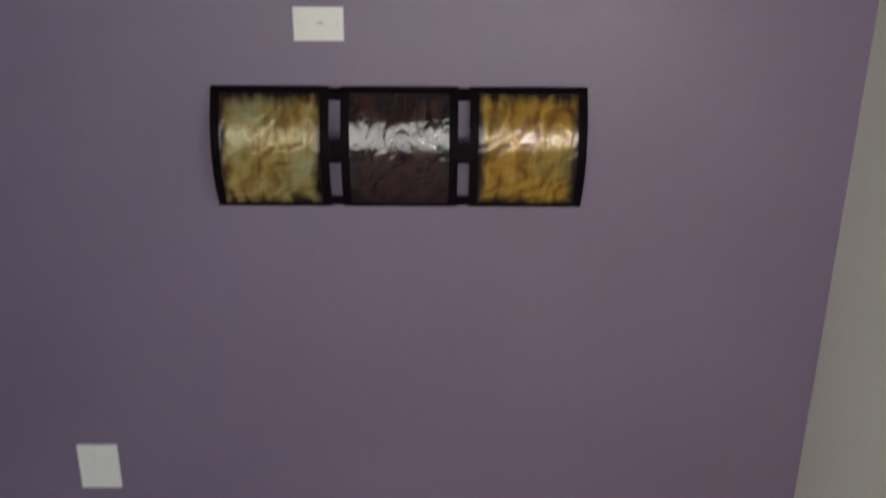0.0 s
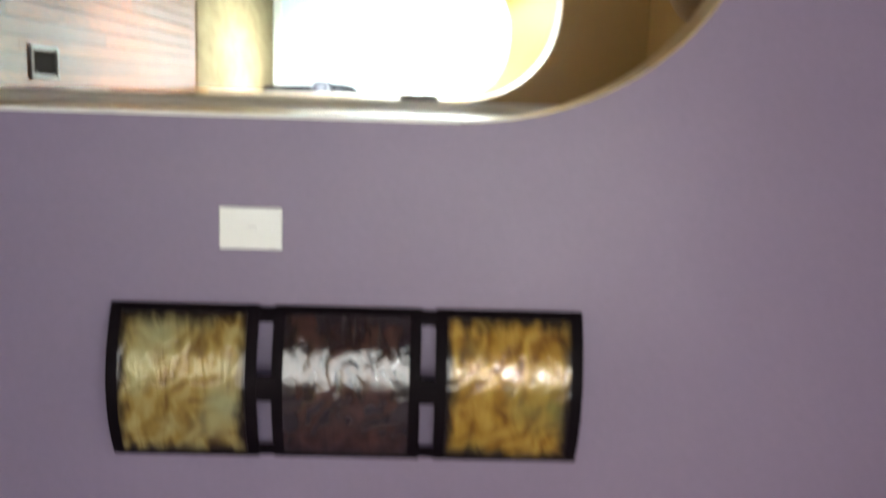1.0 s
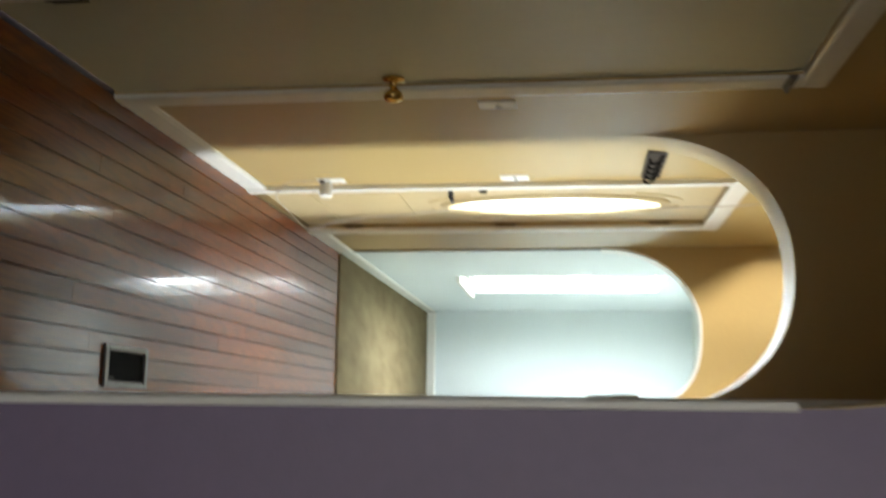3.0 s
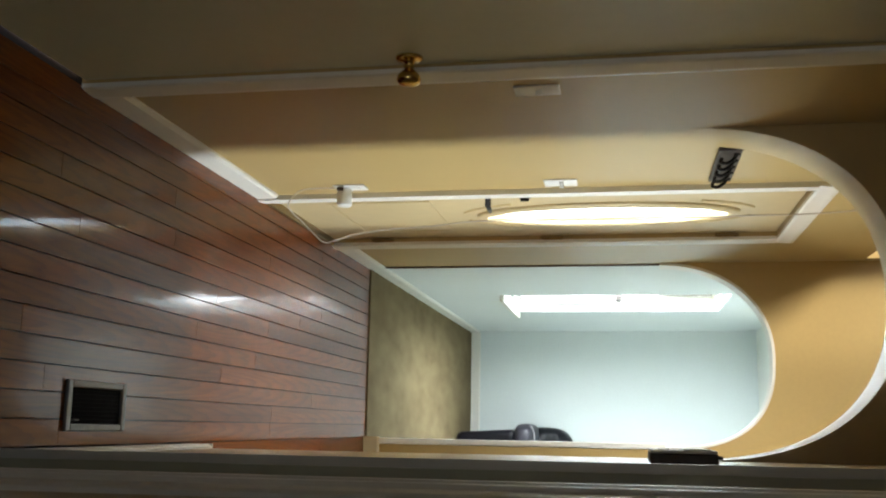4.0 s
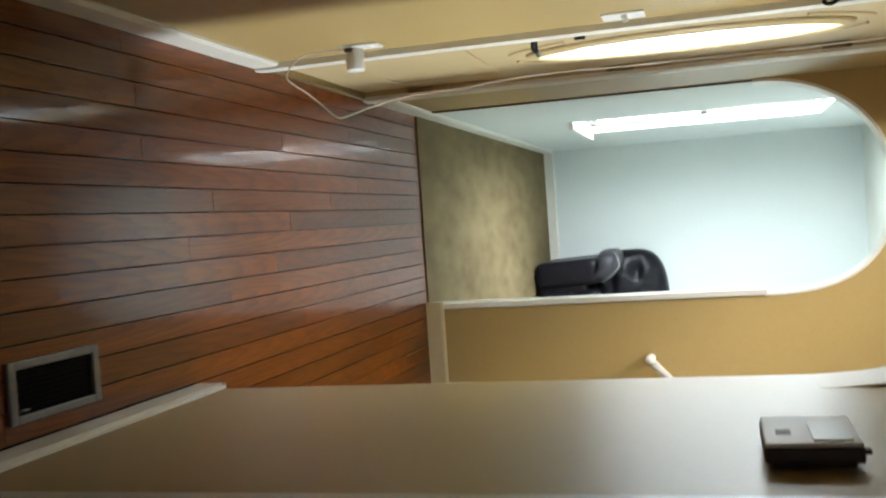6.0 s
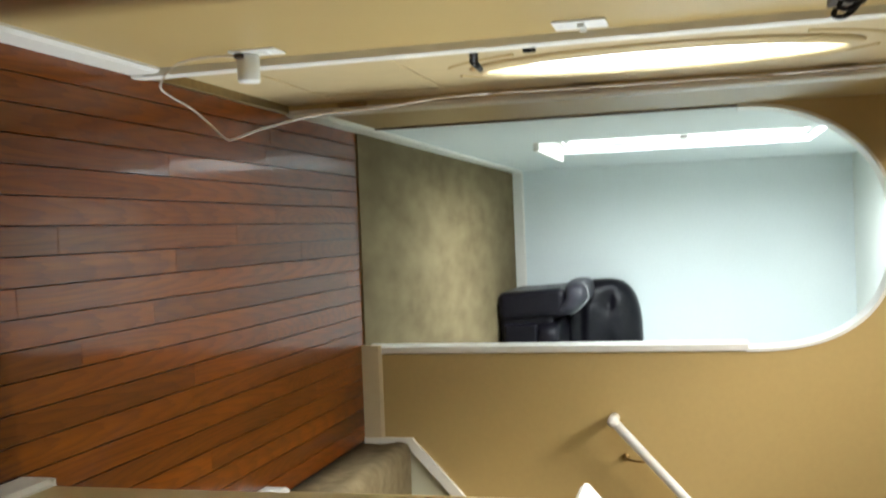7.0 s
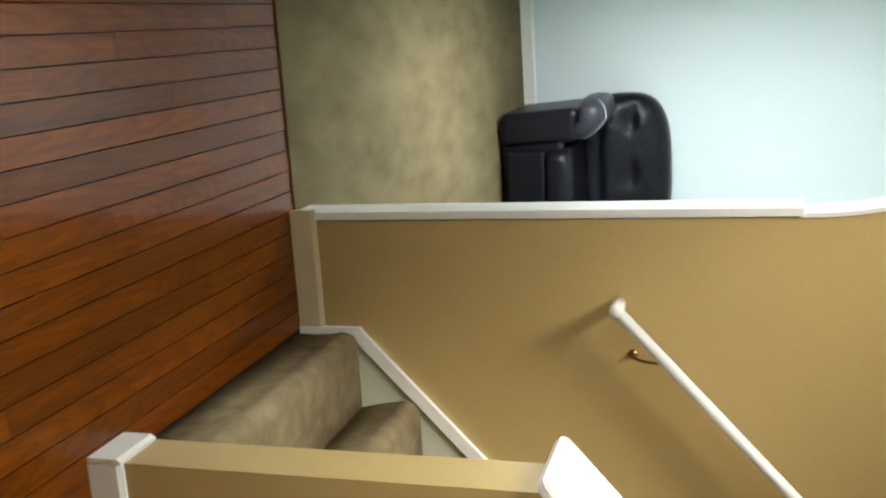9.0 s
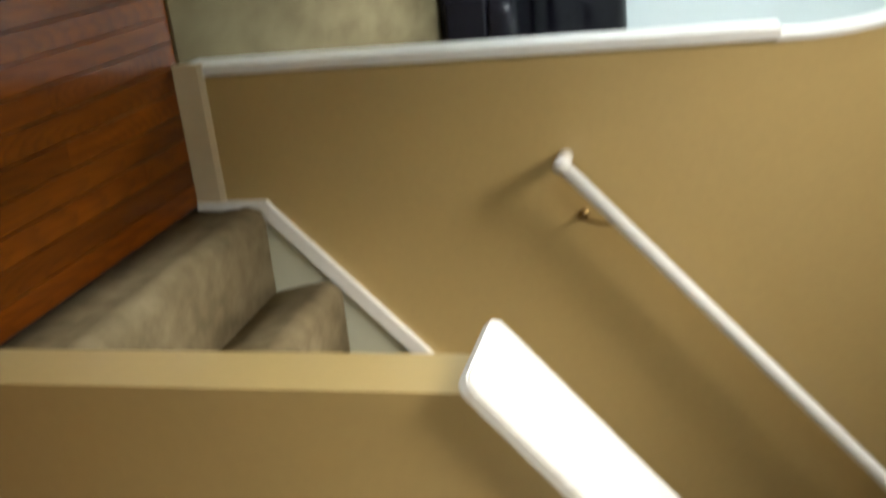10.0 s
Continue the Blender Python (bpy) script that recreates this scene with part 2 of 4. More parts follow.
DOORTAN = material("tan_door_paint", (0.60, 0.47, 0.25), 0.4, grain=0.08, scale=18, bump=0.1, bump_scale=120)
CEIL = material("ceiling_paint", (0.82, 0.86, 0.80), 0.9, grain=0.05, scale=60, bump=0.4, bump_scale=160)
LOBBYCEIL = material("lobby_ceiling_paint", (0.50, 0.38, 0.21), 0.85, grain=0.05, scale=60, bump=0.3, bump_scale=160)
OAK = wood_floor()
SUBFLOOR = material("dark_subfloor", (0.03, 0.014, 0.008), 0.8, grain=0.3)
CARPET = carpet_material()
# CARPET again, its colour lightened to carry the light on the stairs.
LIGHTENEDCARPET = material("lightened_carpet", (0.36, 0.288, 0.168), 0.95, second=(0.20, 0.156, 0.086), large=5, scale=18, bump=0.6, bump_scale=420, spec=0.1)
BRASS = material("polished_brass", (0.75, 0.50, 0.16), 0.22, 1.0, grain=0.15, scale=30)
OLDBRASS = material("tarnished_brass", (0.32, 0.21, 0.08), 0.4, 1.0, grain=0.3, scale=40)
BLACKIRON = material("black_metal", (0.02, 0.018, 0.017), 0.42, 0.7, grain=0.3, scale=60)
DARKWOOD = material("dark_stained_wood", (0.035, 0.02, 0.017), 0.45, grain=0.4, scale=20)
DARKWOOD_STRIP = material("brown_wood_strip", (0.10, 0.05, 0.025), 0.5, grain=0.3, scale=20)
STEEL = material("grey_painted_steel", (0.17, 0.155, 0.14), 0.42, 0.5, grain=0.3, scale=50)
DUCTSHADE = material("duct_shade_black", (0.006, 0.005, 0.005), 0.8, grain=0.3, spec=0.05)
WHITEPLASTIC = material("white_plastic", (0.80, 0.80, 0.76), 0.35, grain=0.04, scale=20)
GREYPLASTIC = material("grey_plastic", (0.84, 0.83, 0.80), 0.45, grain=0.06, scale=30)
BROWNPLASTIC = material("dark_brown_plastic", (0.06, 0.04, 0.032), 0.5, grain=0.1, scale=30)
SCREEN = material("pale_display", (0.62, 0.68, 0.64), 0.35, grain=0.03, scale=8)
CORD = material("white_cord", (0.62, 0.55, 0.47), 0.5, grain=0.08, scale=30)
LEATHER = material("dark_leather", (0.007, 0.006, 0.010), 0.32, grain=0.35, scale=24, bump=0.4, bump_scale=140, spec=0.25)
LEATHERPAD = material("grey_leather", (0.036, 0.034, 0.045), 0.42, grain=0.3, scale=24, bump=0.5, bump_scale=140, spec=0.4)
PIPING = material("pale_piping", (0.30, 0.29, 0.30), 0.45, grain=0.3, scale=30)
ARTBORDER = material("black_brown_lacquer", (0.007, 0.004, 0.006), 0.6, grain=0.4, scale=14, bump=0.3, bump_scale=26, spec=0.06)
GOLD = swirl_paint("gold_brushed_lacquer", (0.16, 0.065, 0.008), (0.33, 0.18, 0.022), (0.46, 0.30, 0.06), 0.2, 0.28, 0.8, (0.20, 0.20, 0.06))
PALEGOLD = swirl_paint("pale_gold_brushed_lacquer", (0.15, 0.075, 0.014), (0.30, 0.20, 0.05), (0.42, 0.34, 0.14), 0.2, 0.2, 0.8, (0.33, 0.34, 0.19))
SEPIA = swirl_paint("sepia_brushed_lacquer", (0.008, 0.003, 0.003), (0.026, 0.009, 0.006), (0.060, 0.022, 0.014), 0.1, 0.7, 0.9)
SHADE = material("frosted_amber_glass", (0.42, 0.31, 0.20), 0.35, grain=0.3, scale=9, second=(0.25, 0.17, 0.10))
CONCRETE = material("outdoor_concrete", (0.42, 0.41, 0.38), 0.9, grain=0.25, scale=6, bump=0.4, bump_scale=60)


def glass_material(name, rough, milk):
    m = bpy.data.materials.new(name)
    m.use_nodes = True
    nodes, links = m.node_tree.nodes, m.node_tree.links
    b = nodes["Principled BSDF"]
    b.inputs["Transmission Weight"].default_value, b.inputs["Roughness"].default_value, b.inputs["IOR"].default_value = 1, rough, 1.45
    if milk:
        t = nodes.new("ShaderNodeBsdfTranslucent")
        t.inputs["Color"].default_value = (0.9, 0.93, 0.95, 1)
        mx = nodes.new("ShaderNodeMixShader")
        mx.inputs["Fac"].default_value = milk
        links.new(b.outputs[0], mx.inputs[1]), links.new(t.outputs[0], mx.inputs[2])
        links.new(mx.outputs[0], nodes["Material Output"].inputs["Surface"])
    return m


CLEAR = glass_material("window_glass", 0.0, 0.0)
FROST = glass_material("frosted_glass", 0.5, 0.85)


# ---------------------------------------------------------------- mesh helpers
def box(bm, x0, x1, y0, y1, z0, z1, bevel=0.0, seg=2):
    vs = [bm.verts.new((x, y, z)) for x in (x0, x1) for y in (y0, y1) for z in (z0, z1)]
    fs = [bm.faces.new([vs[i] for i in q]) for q in ((0, 1, 3, 2), (4, 6, 7, 5), (0, 4, 5, 1), (2, 3, 7, 6), (0, 2, 6, 4), (1, 5, 7, 3))]
    if bevel:
        bmesh.ops.bevel(bm, geom=list({e for f in fs for e in f.edges}), offset=bevel, segments=seg, affect="EDGES", profile=0.5)
    return bm


def boxm(*a, **k):
    return box(bmesh.new(), *a, **k)


def rod(bm, p, q, r0, r1=None, seg=16, caps=True):
    """A round bar or cone from p to q."""
    p, q = Vector(p), Vector(q)
    r1 = r0 if r1 is None else r1
    rot = (q - p).to_track_quat("Z", "Y").to_matrix()
    rings = []
    for c, r in ((p, r0), (q, r1)):
        rings.append([bm.verts.new(c + rot @ Vector((r * math.cos(2 * math.pi * i / seg), r * math.sin(2 * math.pi * i / seg), 0))) for i in range(seg)])
    for i in range(seg):
        f = bm.faces.new((rings[0][i], rings[0][(i + 1) % seg], rings[1][(i + 1) % seg], rings[1][i]))
        f.smooth = True
    if caps:
        bm.faces.new(rings[0][::-1]), bm.faces.new(rings[1])
    return bm


def lathe(bm, base, axis, profile, seg=24):
    """A turned body: profile rows (radius, distance along axis)."""
    base, rot = Vector(base), Vector(axis).to_track_quat("Z", "Y").to_matrix()
    rings = [[bm.verts.new(base + rot @ Vector((max(r, 1e-4) * math.cos(2 * math.pi * i / seg), max(r, 1e-4) * math.sin(2 * math.pi * i / seg), d)))
              for i in range(seg)] for r, d in profile]
    for a, b in zip(rings, rings[1:]):
        for i in range(seg):
            f = bm.faces.new((a[i], a[(i + 1) % seg], b[(i + 1) % seg], b[i]))
            f.smooth = True
    bm.faces.new(rings[0][::-1]), bm.faces.new(rings[-1])
    return bm


def tube(bm, points, r, seg=8):
    """A cord along a smooth line through the points."""
    pts = [Vector(p) for p in points]
    line = []
    for i in range(len(pts) - 1):
        a, b, c, d = pts[max(i - 1, 0)], pts[i], pts[i + 1], pts[min(i + 2, len(pts) - 1)]
        for k in range(8):
            t = k / 8
            line.append(0.5 * (2 * b + (c - a) * t + (2 * a - 5 * b + 4 * c - d) * t * t + (3 * b - a - 3 * c + d) * t ** 3))
    line.append(pts[-1])
    rings = []
    for i, p in enumerate(line):
        d = line[min(i + 1, len(line) - 1)] - line[max(i - 1, 0)]
        rot = d.to_track_quat("Z", "Y").to_matrix()
        rings.append([bm.verts.new(p + rot @ Vector((r * math.cos(2 * math.pi * j / seg), r * math.sin(2 * math.pi * j / seg), 0))) for j in range(seg)])
    for a, b in zip(rings, rings[1:]):
        for j in range(seg):
            f = bm.faces.new((a[j], a[(j + 1) % seg], b[(j + 1) % seg], b[j]))
            f.smooth = True
    bm.faces.new(rings[0][::-1]), bm.faces.new(rings[-1])
    return bm


def prism(bm, outline, axis, a, b):
    """A straight body from a closed outline: axis "x" takes (y, z) pairs, "y" takes (x, z), "z" takes (x, y)."""
    def at(p, d):
        return {"x": (d, p[0], p[1]), "y": (p[0], d, p[1]), "z": (p[0], p[1], d)}[axis]
    lo, hi = [bm.verts.new(at(p, a)) for p in outline], [bm.verts.new(at(p, b)) for p in outline]
    n = len(outline)
    for i in range(n):
        bm.faces.new((lo[i], lo[(i + 1) % n], hi[(i + 1) % n], hi[i]))
    bm.faces.new(lo[::-1]), bm.faces.new(hi)
    return bm


def puff(bm, cx, cy, cz, sx, sy, sz, e=0.45, nu=28, nv=16, tuft=None):
    """A stuffed cushion: a rounded box of half sizes sx, sy, sz; tuft dents it."""
    def p(v, k):
        return math.copysign(abs(v) ** k, v)
    rows = []
    for j in range(nv + 1):
        b = -math.pi / 2 + math.pi * j / nv
        row = []
        for i in range(nu):
            a = 2 * math.pi * i / nu
            v = Vector((sx * p(math.cos(b), e) * p(math.cos(a), e), sy * p(math.cos(b), e) * p(math.sin(a), e), sz * p(math.sin(b), e)))
            if tuft:
                v *= tuft(v)
            row.append(bm.verts.new(v + Vector((cx, cy, cz))))
        rows.append(row)
    for a, b in zip(rows, rows[1:]):
        for i in range(nu):
            f = bm.faces.new((a[i], a[(i + 1) % nu], b[(i + 1) % nu], b[i]))
            f.smooth = True
    bmesh.ops.remove_doubles(bm, verts=bm.verts, dist=1e-5)
    return bm


def part(name, bm, mat, parent=None, label=""):
    bmesh.ops.recalc_face_normals(bm, faces=bm.faces)
    me = bpy.data.meshes.new(name)
    bm.to_mesh(me)
    bm.free()
    me.materials.append(mat)
    ob = new(name, me)
    ob.parent = parent
    if label:
        ob["label"] = label
    return ob


def thing(name, label, category, place=(0, 0, 0), group="", kind=""):
    """The Empty at a thing's base; its parts are given in world metres and keep their places."""
    ob = new(name)
    ob.empty_display_size = 0.1
    return tagged(ob, label, category, group, kind)


def setting(name, bm, mat, label, category):
    return tagged(part(name, bm, mat), label, category, kind="structure")


# ---------------------------------------------------------------- the shell
H = 2.50            # ceilings
W = 0.938           # the hall's width
YA, YB, YC, YF = 0.20, 2.74, 5.135, 8.86    # near faces of the three arches, the back wall
SPRING, APEX = 1.56, 2.118


WC = 0.955          # the far arch is a little wider


def arch_curve(w=W, left=2.0, right=2.0, n=48):
    """A flattened half circle between the walls; the powers square its shoulders."""
    a, out = w / 2, []
    for i in range(n + 1):
        u = -math.cos(math.pi * i / n)
        p = left if u < 0 else right
        out.append((a + a * u, SPRING + (APEX - SPRING) * max(0.0, 1 - abs(u) ** p) ** (1 / p)))
    return out


def arch_header(y0, y1, c, top=H):
    """The wall over an arch, from the curve up to its top."""
    bm = bmesh.new()
    front, back = [(bm.verts.new((x, y0, z)), bm.verts.new((x, y0, top))) for x, z in c], [(bm.verts.new((x, y1, z)), bm.verts.new((x, y1, top))) for x, z in c]
    for i in range(len(c) - 1):
        bm.faces.new((front[i][0], front[i + 1][0], front[i + 1][1], front[i][1]))
        bm.faces.new((back[i][0], back[i][1], back[i + 1][1], back[i + 1][0]))
        bm.faces.new((front[i][0], back[i][0], back[i + 1][0], front[i + 1][0]))
        bm.faces.new((front[i][1], front[i + 1][1], back[i + 1][1], back[i][1]))
    bm.faces.new((front[0][0], front[0][1], back[0][1], back[0][0]))
    bm.faces.new((front[-1][0], back[-1][0], back[-1][1], front[-1][1]))
    return bm


def arch_lining(y0, y1, c, t=0.004, taper=True):
    """A thin plaster bead along the curve; its ends may run out into the wall."""
    bm = bmesh.new()
    cx, cz = W / 2, SPRING
    rows = []
    for i, (x, z) in enumerate(c):
        d = Vector((cx - x, cz - z)).normalized() * (t * math.sin(math.pi * i / (len(c) - 1)) ** 0.5 + 0.0002 if taper else t)
        rows.append([bm.verts.new(p) for p in ((x, y0, z), (x + d.x, y0, z + d.y), (x + d.x, y1, z + d.y), (x, y1, z))])
    for a, b in zip(rows, rows[1:]):
        for k in range(4):
            bm.faces.new((a[k], a[(k + 1) % 4], b[(k + 1) % 4], b[k]))
    bm.faces.new(rows[0]), bm.faces.new(rows[-1][::-1])
    return bm


def wall_along_y(name, x0, x1, y0, y1, mat, label, openings=(), top=H):
    bm = bmesh.new()
    y = y0
    for a, b, lo, hi in sorted(openings):
        box(bm, x0, x1, y, a, 0, top)
        box(bm, x0, x1, a, b, hi, top)
        if lo > 0:
            box(bm, x0, x1, a, b, 0, lo)
        y = b
    box(bm, x0, x1, y, y1, 0, top)
    return setting(name, bm, mat, label, "wall")


CURVE_A, CURVE_B, CURVE_C = arch_curve(), arch_curve(W, 2.3, 2.3), arch_curve(WC, 2.1, 2.6)

# wall with the first arch: purple towards the room, tan towards the hall
bm = arch_header(YA, YA + 0.065, CURVE_A)
box(bm, -1.6, 0, YA, YA + 0.065, 0, H), box(bm, W, 3.4, YA, YA + 0.065, 0, H)
setting("wall_purple_front", bm, PURPLE, "purple painted wall with an arched opening into the hall", "wall")
bm = arch_header(YA + 0.065, YA + 0.13, CURVE_A)
box(bm, -0.14, 0, YA + 0.065, YA + 0.13, 0, H), box(bm, W, 1.1, YA + 0.065, YA + 0.13, 0, H)
setting("wall_purple_back", bm, TAN, "tan hall side of the first arched wall", "wall")
setting("arch_trim_near", arch_lining(YA - 0.001, YA + 0.131, CURVE_A), TAN, "tan plaster lining of the first arch", "trim")
setting("corner_guard_near", boxm(W - 0.006, W + 0.002, YA - 0.004, YA + 0.05, 0, SPRING, 0.002), TRIM, "white corner guard strip on the arch jamb", "trim")

# wall with the second arch
bm = arch_header(YB, YB + 0.18, CURVE_B, H)
setting("wall_second_arch", bm, TAN, "tan wall over the middle arch of the hall", "wall")
setting("arch_trim_middle", arch_lining(YB - 0.002, YB + 0.182, CURVE_B), TAN, "tan plaster lining of the middle arch", "trim")

# wall with the third arch: tan towards the stairs, pale towards the far room
bm = arch_header(YC, YC + 0.065, CURVE_C, 4.8)
box(bm, WC, 5.0, YC, YC + 0.065, 0, 4.8)
setting("wall_third_arch", bm, TAN, "tan stair wall with an arched opening", "wall")
bm = arch_header(YC + 0.065, YC + 0.13, CURVE_C)
box(bm, WC, 3.7, YC + 0.065, YC + 0.13, 0, H)
setting("wall_far_room_front", bm, PALE, "pale inner side of the far room's arched wall", "wall")
setting("arch_trim_far", arch_lining(YC - 0.003, YC + 0.133, CURVE_C, 0.013, False), TRIM, "white lining of the far arch", "trim")
setting("corner_guard_far", boxm(W - 0.013, WC - 0.004, YC - 0.006, YC + 0.135, 0.0, SPRING + 0.01, 0.002), TRIM, "white corner guard on the far arch jamb", "trim")

setting("corner_strip", boxm(0.0, 0.007, YC + 0.02, YC + 0.045, 0.086, SPRING, 0.002), DARKWOOD_STRIP, "thin brown wooden strip where the paint changes", "trim")

# the long outer wall
FD = (3.50, 4.42, 0, 2.045)      # front door opening
CD = (1.43, 2.15, 0, 2.035)      # closet door opening
WN = (6.40, 7.32, 0.60, 2.05)    # far window opening
wall_along_y("wall_left_hall", -0.15, 0, YA + 0.13, YC + 0.045, TAN, "tan painted outer wall of the hall", [FD, CD])
wall_along_y("wall_left_far_room", -0.15, 0, YC + 0.045, YF, PALE, "pale blue-white wall with a window", [WN])
UW = ((2.96, 3.66, 2.56, 4.52), (3.76, 4.45, 2.90, 4.52), (4.55, 5.06, 2.56, 4.52))    # unseen windows high over the front door, split to shape the sunlight
bm = bmesh.new()
for y0, y1 in ((YB + 0.18, UW[0][0]), (UW[0][1], UW[1][0]), (UW[1][1], UW[2][0]), (UW[2][1], YC + 0.065)):
    box(bm, -0.15, 0, y0, y1, H, 4.8)
for y0, y1, lo, hi in UW:
    box(bm, -0.15, 0, y0, y1, H, lo), box(bm, -0.15, 0, y0, y1, hi, 4.8)
setting("wall_left_upper", bm, TAN, "tan upper wall of the stair hall with three unseen openings for the sun", "wall")
# Added slab out of view; it keeps the sun out of the far window.
setting("sun_block_slab", boxm(-1.60, -0.15, 2.6, 9.2, 2.24, 2.34), CONCRETE, "unseen slab added to keep the sun off the lower windows", "roof")
setting("wall_far_back", boxm(-0.15, 3.7, YF, YF + 0.12, 0, H), PALE, "plain pale blue-white back wall of the far room", "wall")
setting("wall_far_right", boxm(3.7, 3.82, YC + 0.065, YF, 0, H), PALE, "pale side wall of the far room", "wall")

# the hall's inner wall, with a doorway to a dark room
RD = (1.07, 1.80, 0, 2.035)
wall_along_y("wall_right_hall", W, W + 0.12, YA + 0.13, YB + 0.18, TAN, "tan hall wall with a thermostat and an open doorway", [RD])
setting("wall_dark_room", boxm(W + 0.12, 2.5, YB + 0.06, YB + 0.18, 0, H), TAN, "plain wall between side room and stair passage", "wall")
setting("wall_dark_room_end", boxm(2.5, 2.62, YA + 0.065, YB + 0.18, 0, H), TAN, "plain end wall of the side room", "wall")
wall_along_y("wall_passage_end", 5.0, 5.12, YB + 0.18, YC + 0.065, TAN, "plain wall at the end of the passage with a window", [(3.08, 3.76, 0.88, 2.1)], 4.8)
setting("wall_passage_side", boxm(2.62, 5.0, YB + 0.06, YB + 0.18, 0, 4.8), TAN, "plain side wall of the stair passage", "wall")
setting("wall_passage_upper", boxm(-0.15, 2.62, YB + 0.06, YB + 0.18, H, 4.8), TAN, "plain upper stairwell wall", "wall")

# purple room behind the camera
bm = bmesh.new()
box(bm, -1.72, 3.52, -4.3, -4.18, 2.16, H)
box(bm, -1.72, -0.04, -4.3, -4.18, 0, 2.16), box(bm, 2.24, 3.52, -4.3, -4.18, 0, 2.16)
setting("wall_purple_rear", bm, PURPLE, "purple rear wall with an assumed tall glazed opening", "wall")
setting("wall_purple_left", boxm(-1.72, -1.6, -4.18, YA + 0.065, 0, H), PURPLE, "plain purple side wall", "wall")
setting("wall_purple_right", boxm(3.4, 3.52, -4.18, YA + 0.065, 0, H), PURPLE, "plain purple side wall", "wall")

# ceilings
setting("ceiling_purple_room", boxm(-1.72, 3.52, -4.3, YA + 0.065, H, H + 0.1), CEIL, "grey-white textured ceiling", "ceiling")
setting("ceiling_lobby", boxm(-0.15, W + 1.7, YA + 0.066, YB + 0.06, H, H + 0.1), LOBBYCEIL, "tan painted hall ceiling", "ceiling")
setting("ceiling_foyer", boxm(-0.15, 5.12, YB + 0.06, YC + 0.065, 4.8, 4.9), CEIL, "white ceiling high over the two-storey stair hall", "ceiling")
setting("ceiling_far_room", boxm(-0.15, 3.82, YC + 0.066, YF + 0.12, H, H + 0.1), CEIL, "white ceiling of the far room", "ceiling")

# floors
setting("ground", boxm(-2500, 2500, -2500, 2500, -0.5, -0.30), CONCRETE, "grey ground outside the house", "ground")
# Unseen floor, made pale so that it bounces light onto the ceiling.
setting("floor_purple_room", boxm(-1.72, 3.52, -4.3, YA, -0.1, 0), LIGHTENEDCARPET, "unseen floor in lightened carpet that bounces light upwards", "floor")
floor = setting("floor", boxm(-0.15, 5.0, YA, YC + 0.02, -0.1, -0.012), SUBFLOOR, "varnished red oak plank floor with dark joints", "floor")
setting("floor_carpet", boxm(-0.02, 3.7, YC + 0.02, YF, -0.1, 0.008, 0.004), CARPET, "stained beige carpet of the far room", "carpet")


# ---------------------------------------------------------------- trim
def profile_y(x, side, y0, y1, h=0.085, t=0.014):
    """A baseboard along y whose back is at x; side +1 faces +x."""
    o = [(x, 0.0), (x + side * t, 0.0), (x + side * t, h - 0.012), (x + side * t * 0.45, h), (x, h)]
    return prism(bmesh.new(), o, "y", y0, y1)


def profile_x(y, side, x0, x1, h=0.085, t=0.014):
    o = [(y, 0.0), (y + side * t, 0.0), (y + side * t, h - 0.012), (y + side * t * 0.45, h), (y, h)]
    return prism(bmesh.new(), o, "x", x0, x1)


for a, b in ((YA + 0.13, 1.352), (2.228, 3.42), (4.50, YC - 0.001)):
    setting("baseboard", profile_y(0, 1, a, b), TRIM, "white painted baseboard along the tan wall", "baseboard")
setting("baseboard", profile_y(0, 1, YC + 0.001, YF), TRIM, "white baseboard of the far room", "baseboard")
setting("baseboard", profile_x(YF, -1, 0.015, 3.69, 0.09), TRIM, "white baseboard of the far room", "baseboard")
setting("baseboard", profile_y(W, -1, 1.91, YB + 0.18), TRIM, "white baseboard under the thermostat wall", "baseboard")
setting("baseboard", profile_y(W, -1, YA + 0.14, 0.976), TRIM, "white baseboard beside the first arch", "baseboard")
setting("baseboard", profile_x(YB + 0.18, 1, W - 0.014, 2.6), TRIM, "white baseboard of the passage", "baseboard")
setting("baseboard", profile_x(YC, -1, W - 0.022, 1.313), CREAM, "cream baseboard beside the stairs", "baseboard")


def casing(parent, x, side, opening, width=0.075, t=0.018, steps=False):
    """Door casing on a wall face at x: two uprights and a head, with a stepped profile."""
    a, b, _, top = opening
    def prof(d):
        if steps:
            return [(0, 0), (0, t), (width * 0.15, t), (width * 0.18, t * 0.75), (width * 0.34, t * 0.75), (width * 0.37, t * 0.9),
                    (width * 0.55, t * 0.9), (width * 0.6, t * 0.6), (width * 0.95, t * 0.5), (width, t * 0.3), (width, 0)]
        return [(0, 0), (0, t * 0.6), (width * 0.12, t * 0.8), (width * 0.8, t), (width, t * 0.9), (width, 0)]
    # uprights run in z; the profile goes outwards from the opening
    for edge, way in ((a, -1), (b, 1)):
        bm = bmesh.new()
        prism(bm, [(x + side * h, edge + way * w) for w, h in prof(0)], "z", 0, top)
        part("casing_upright", bm, TRIM, parent)
    bm = bmesh.new()
    prism(bm, [(x + side * h, top + w) for w, h in prof(0)], "y", a - width, b + width)
    part("casing_head", bm, TRIM, parent)


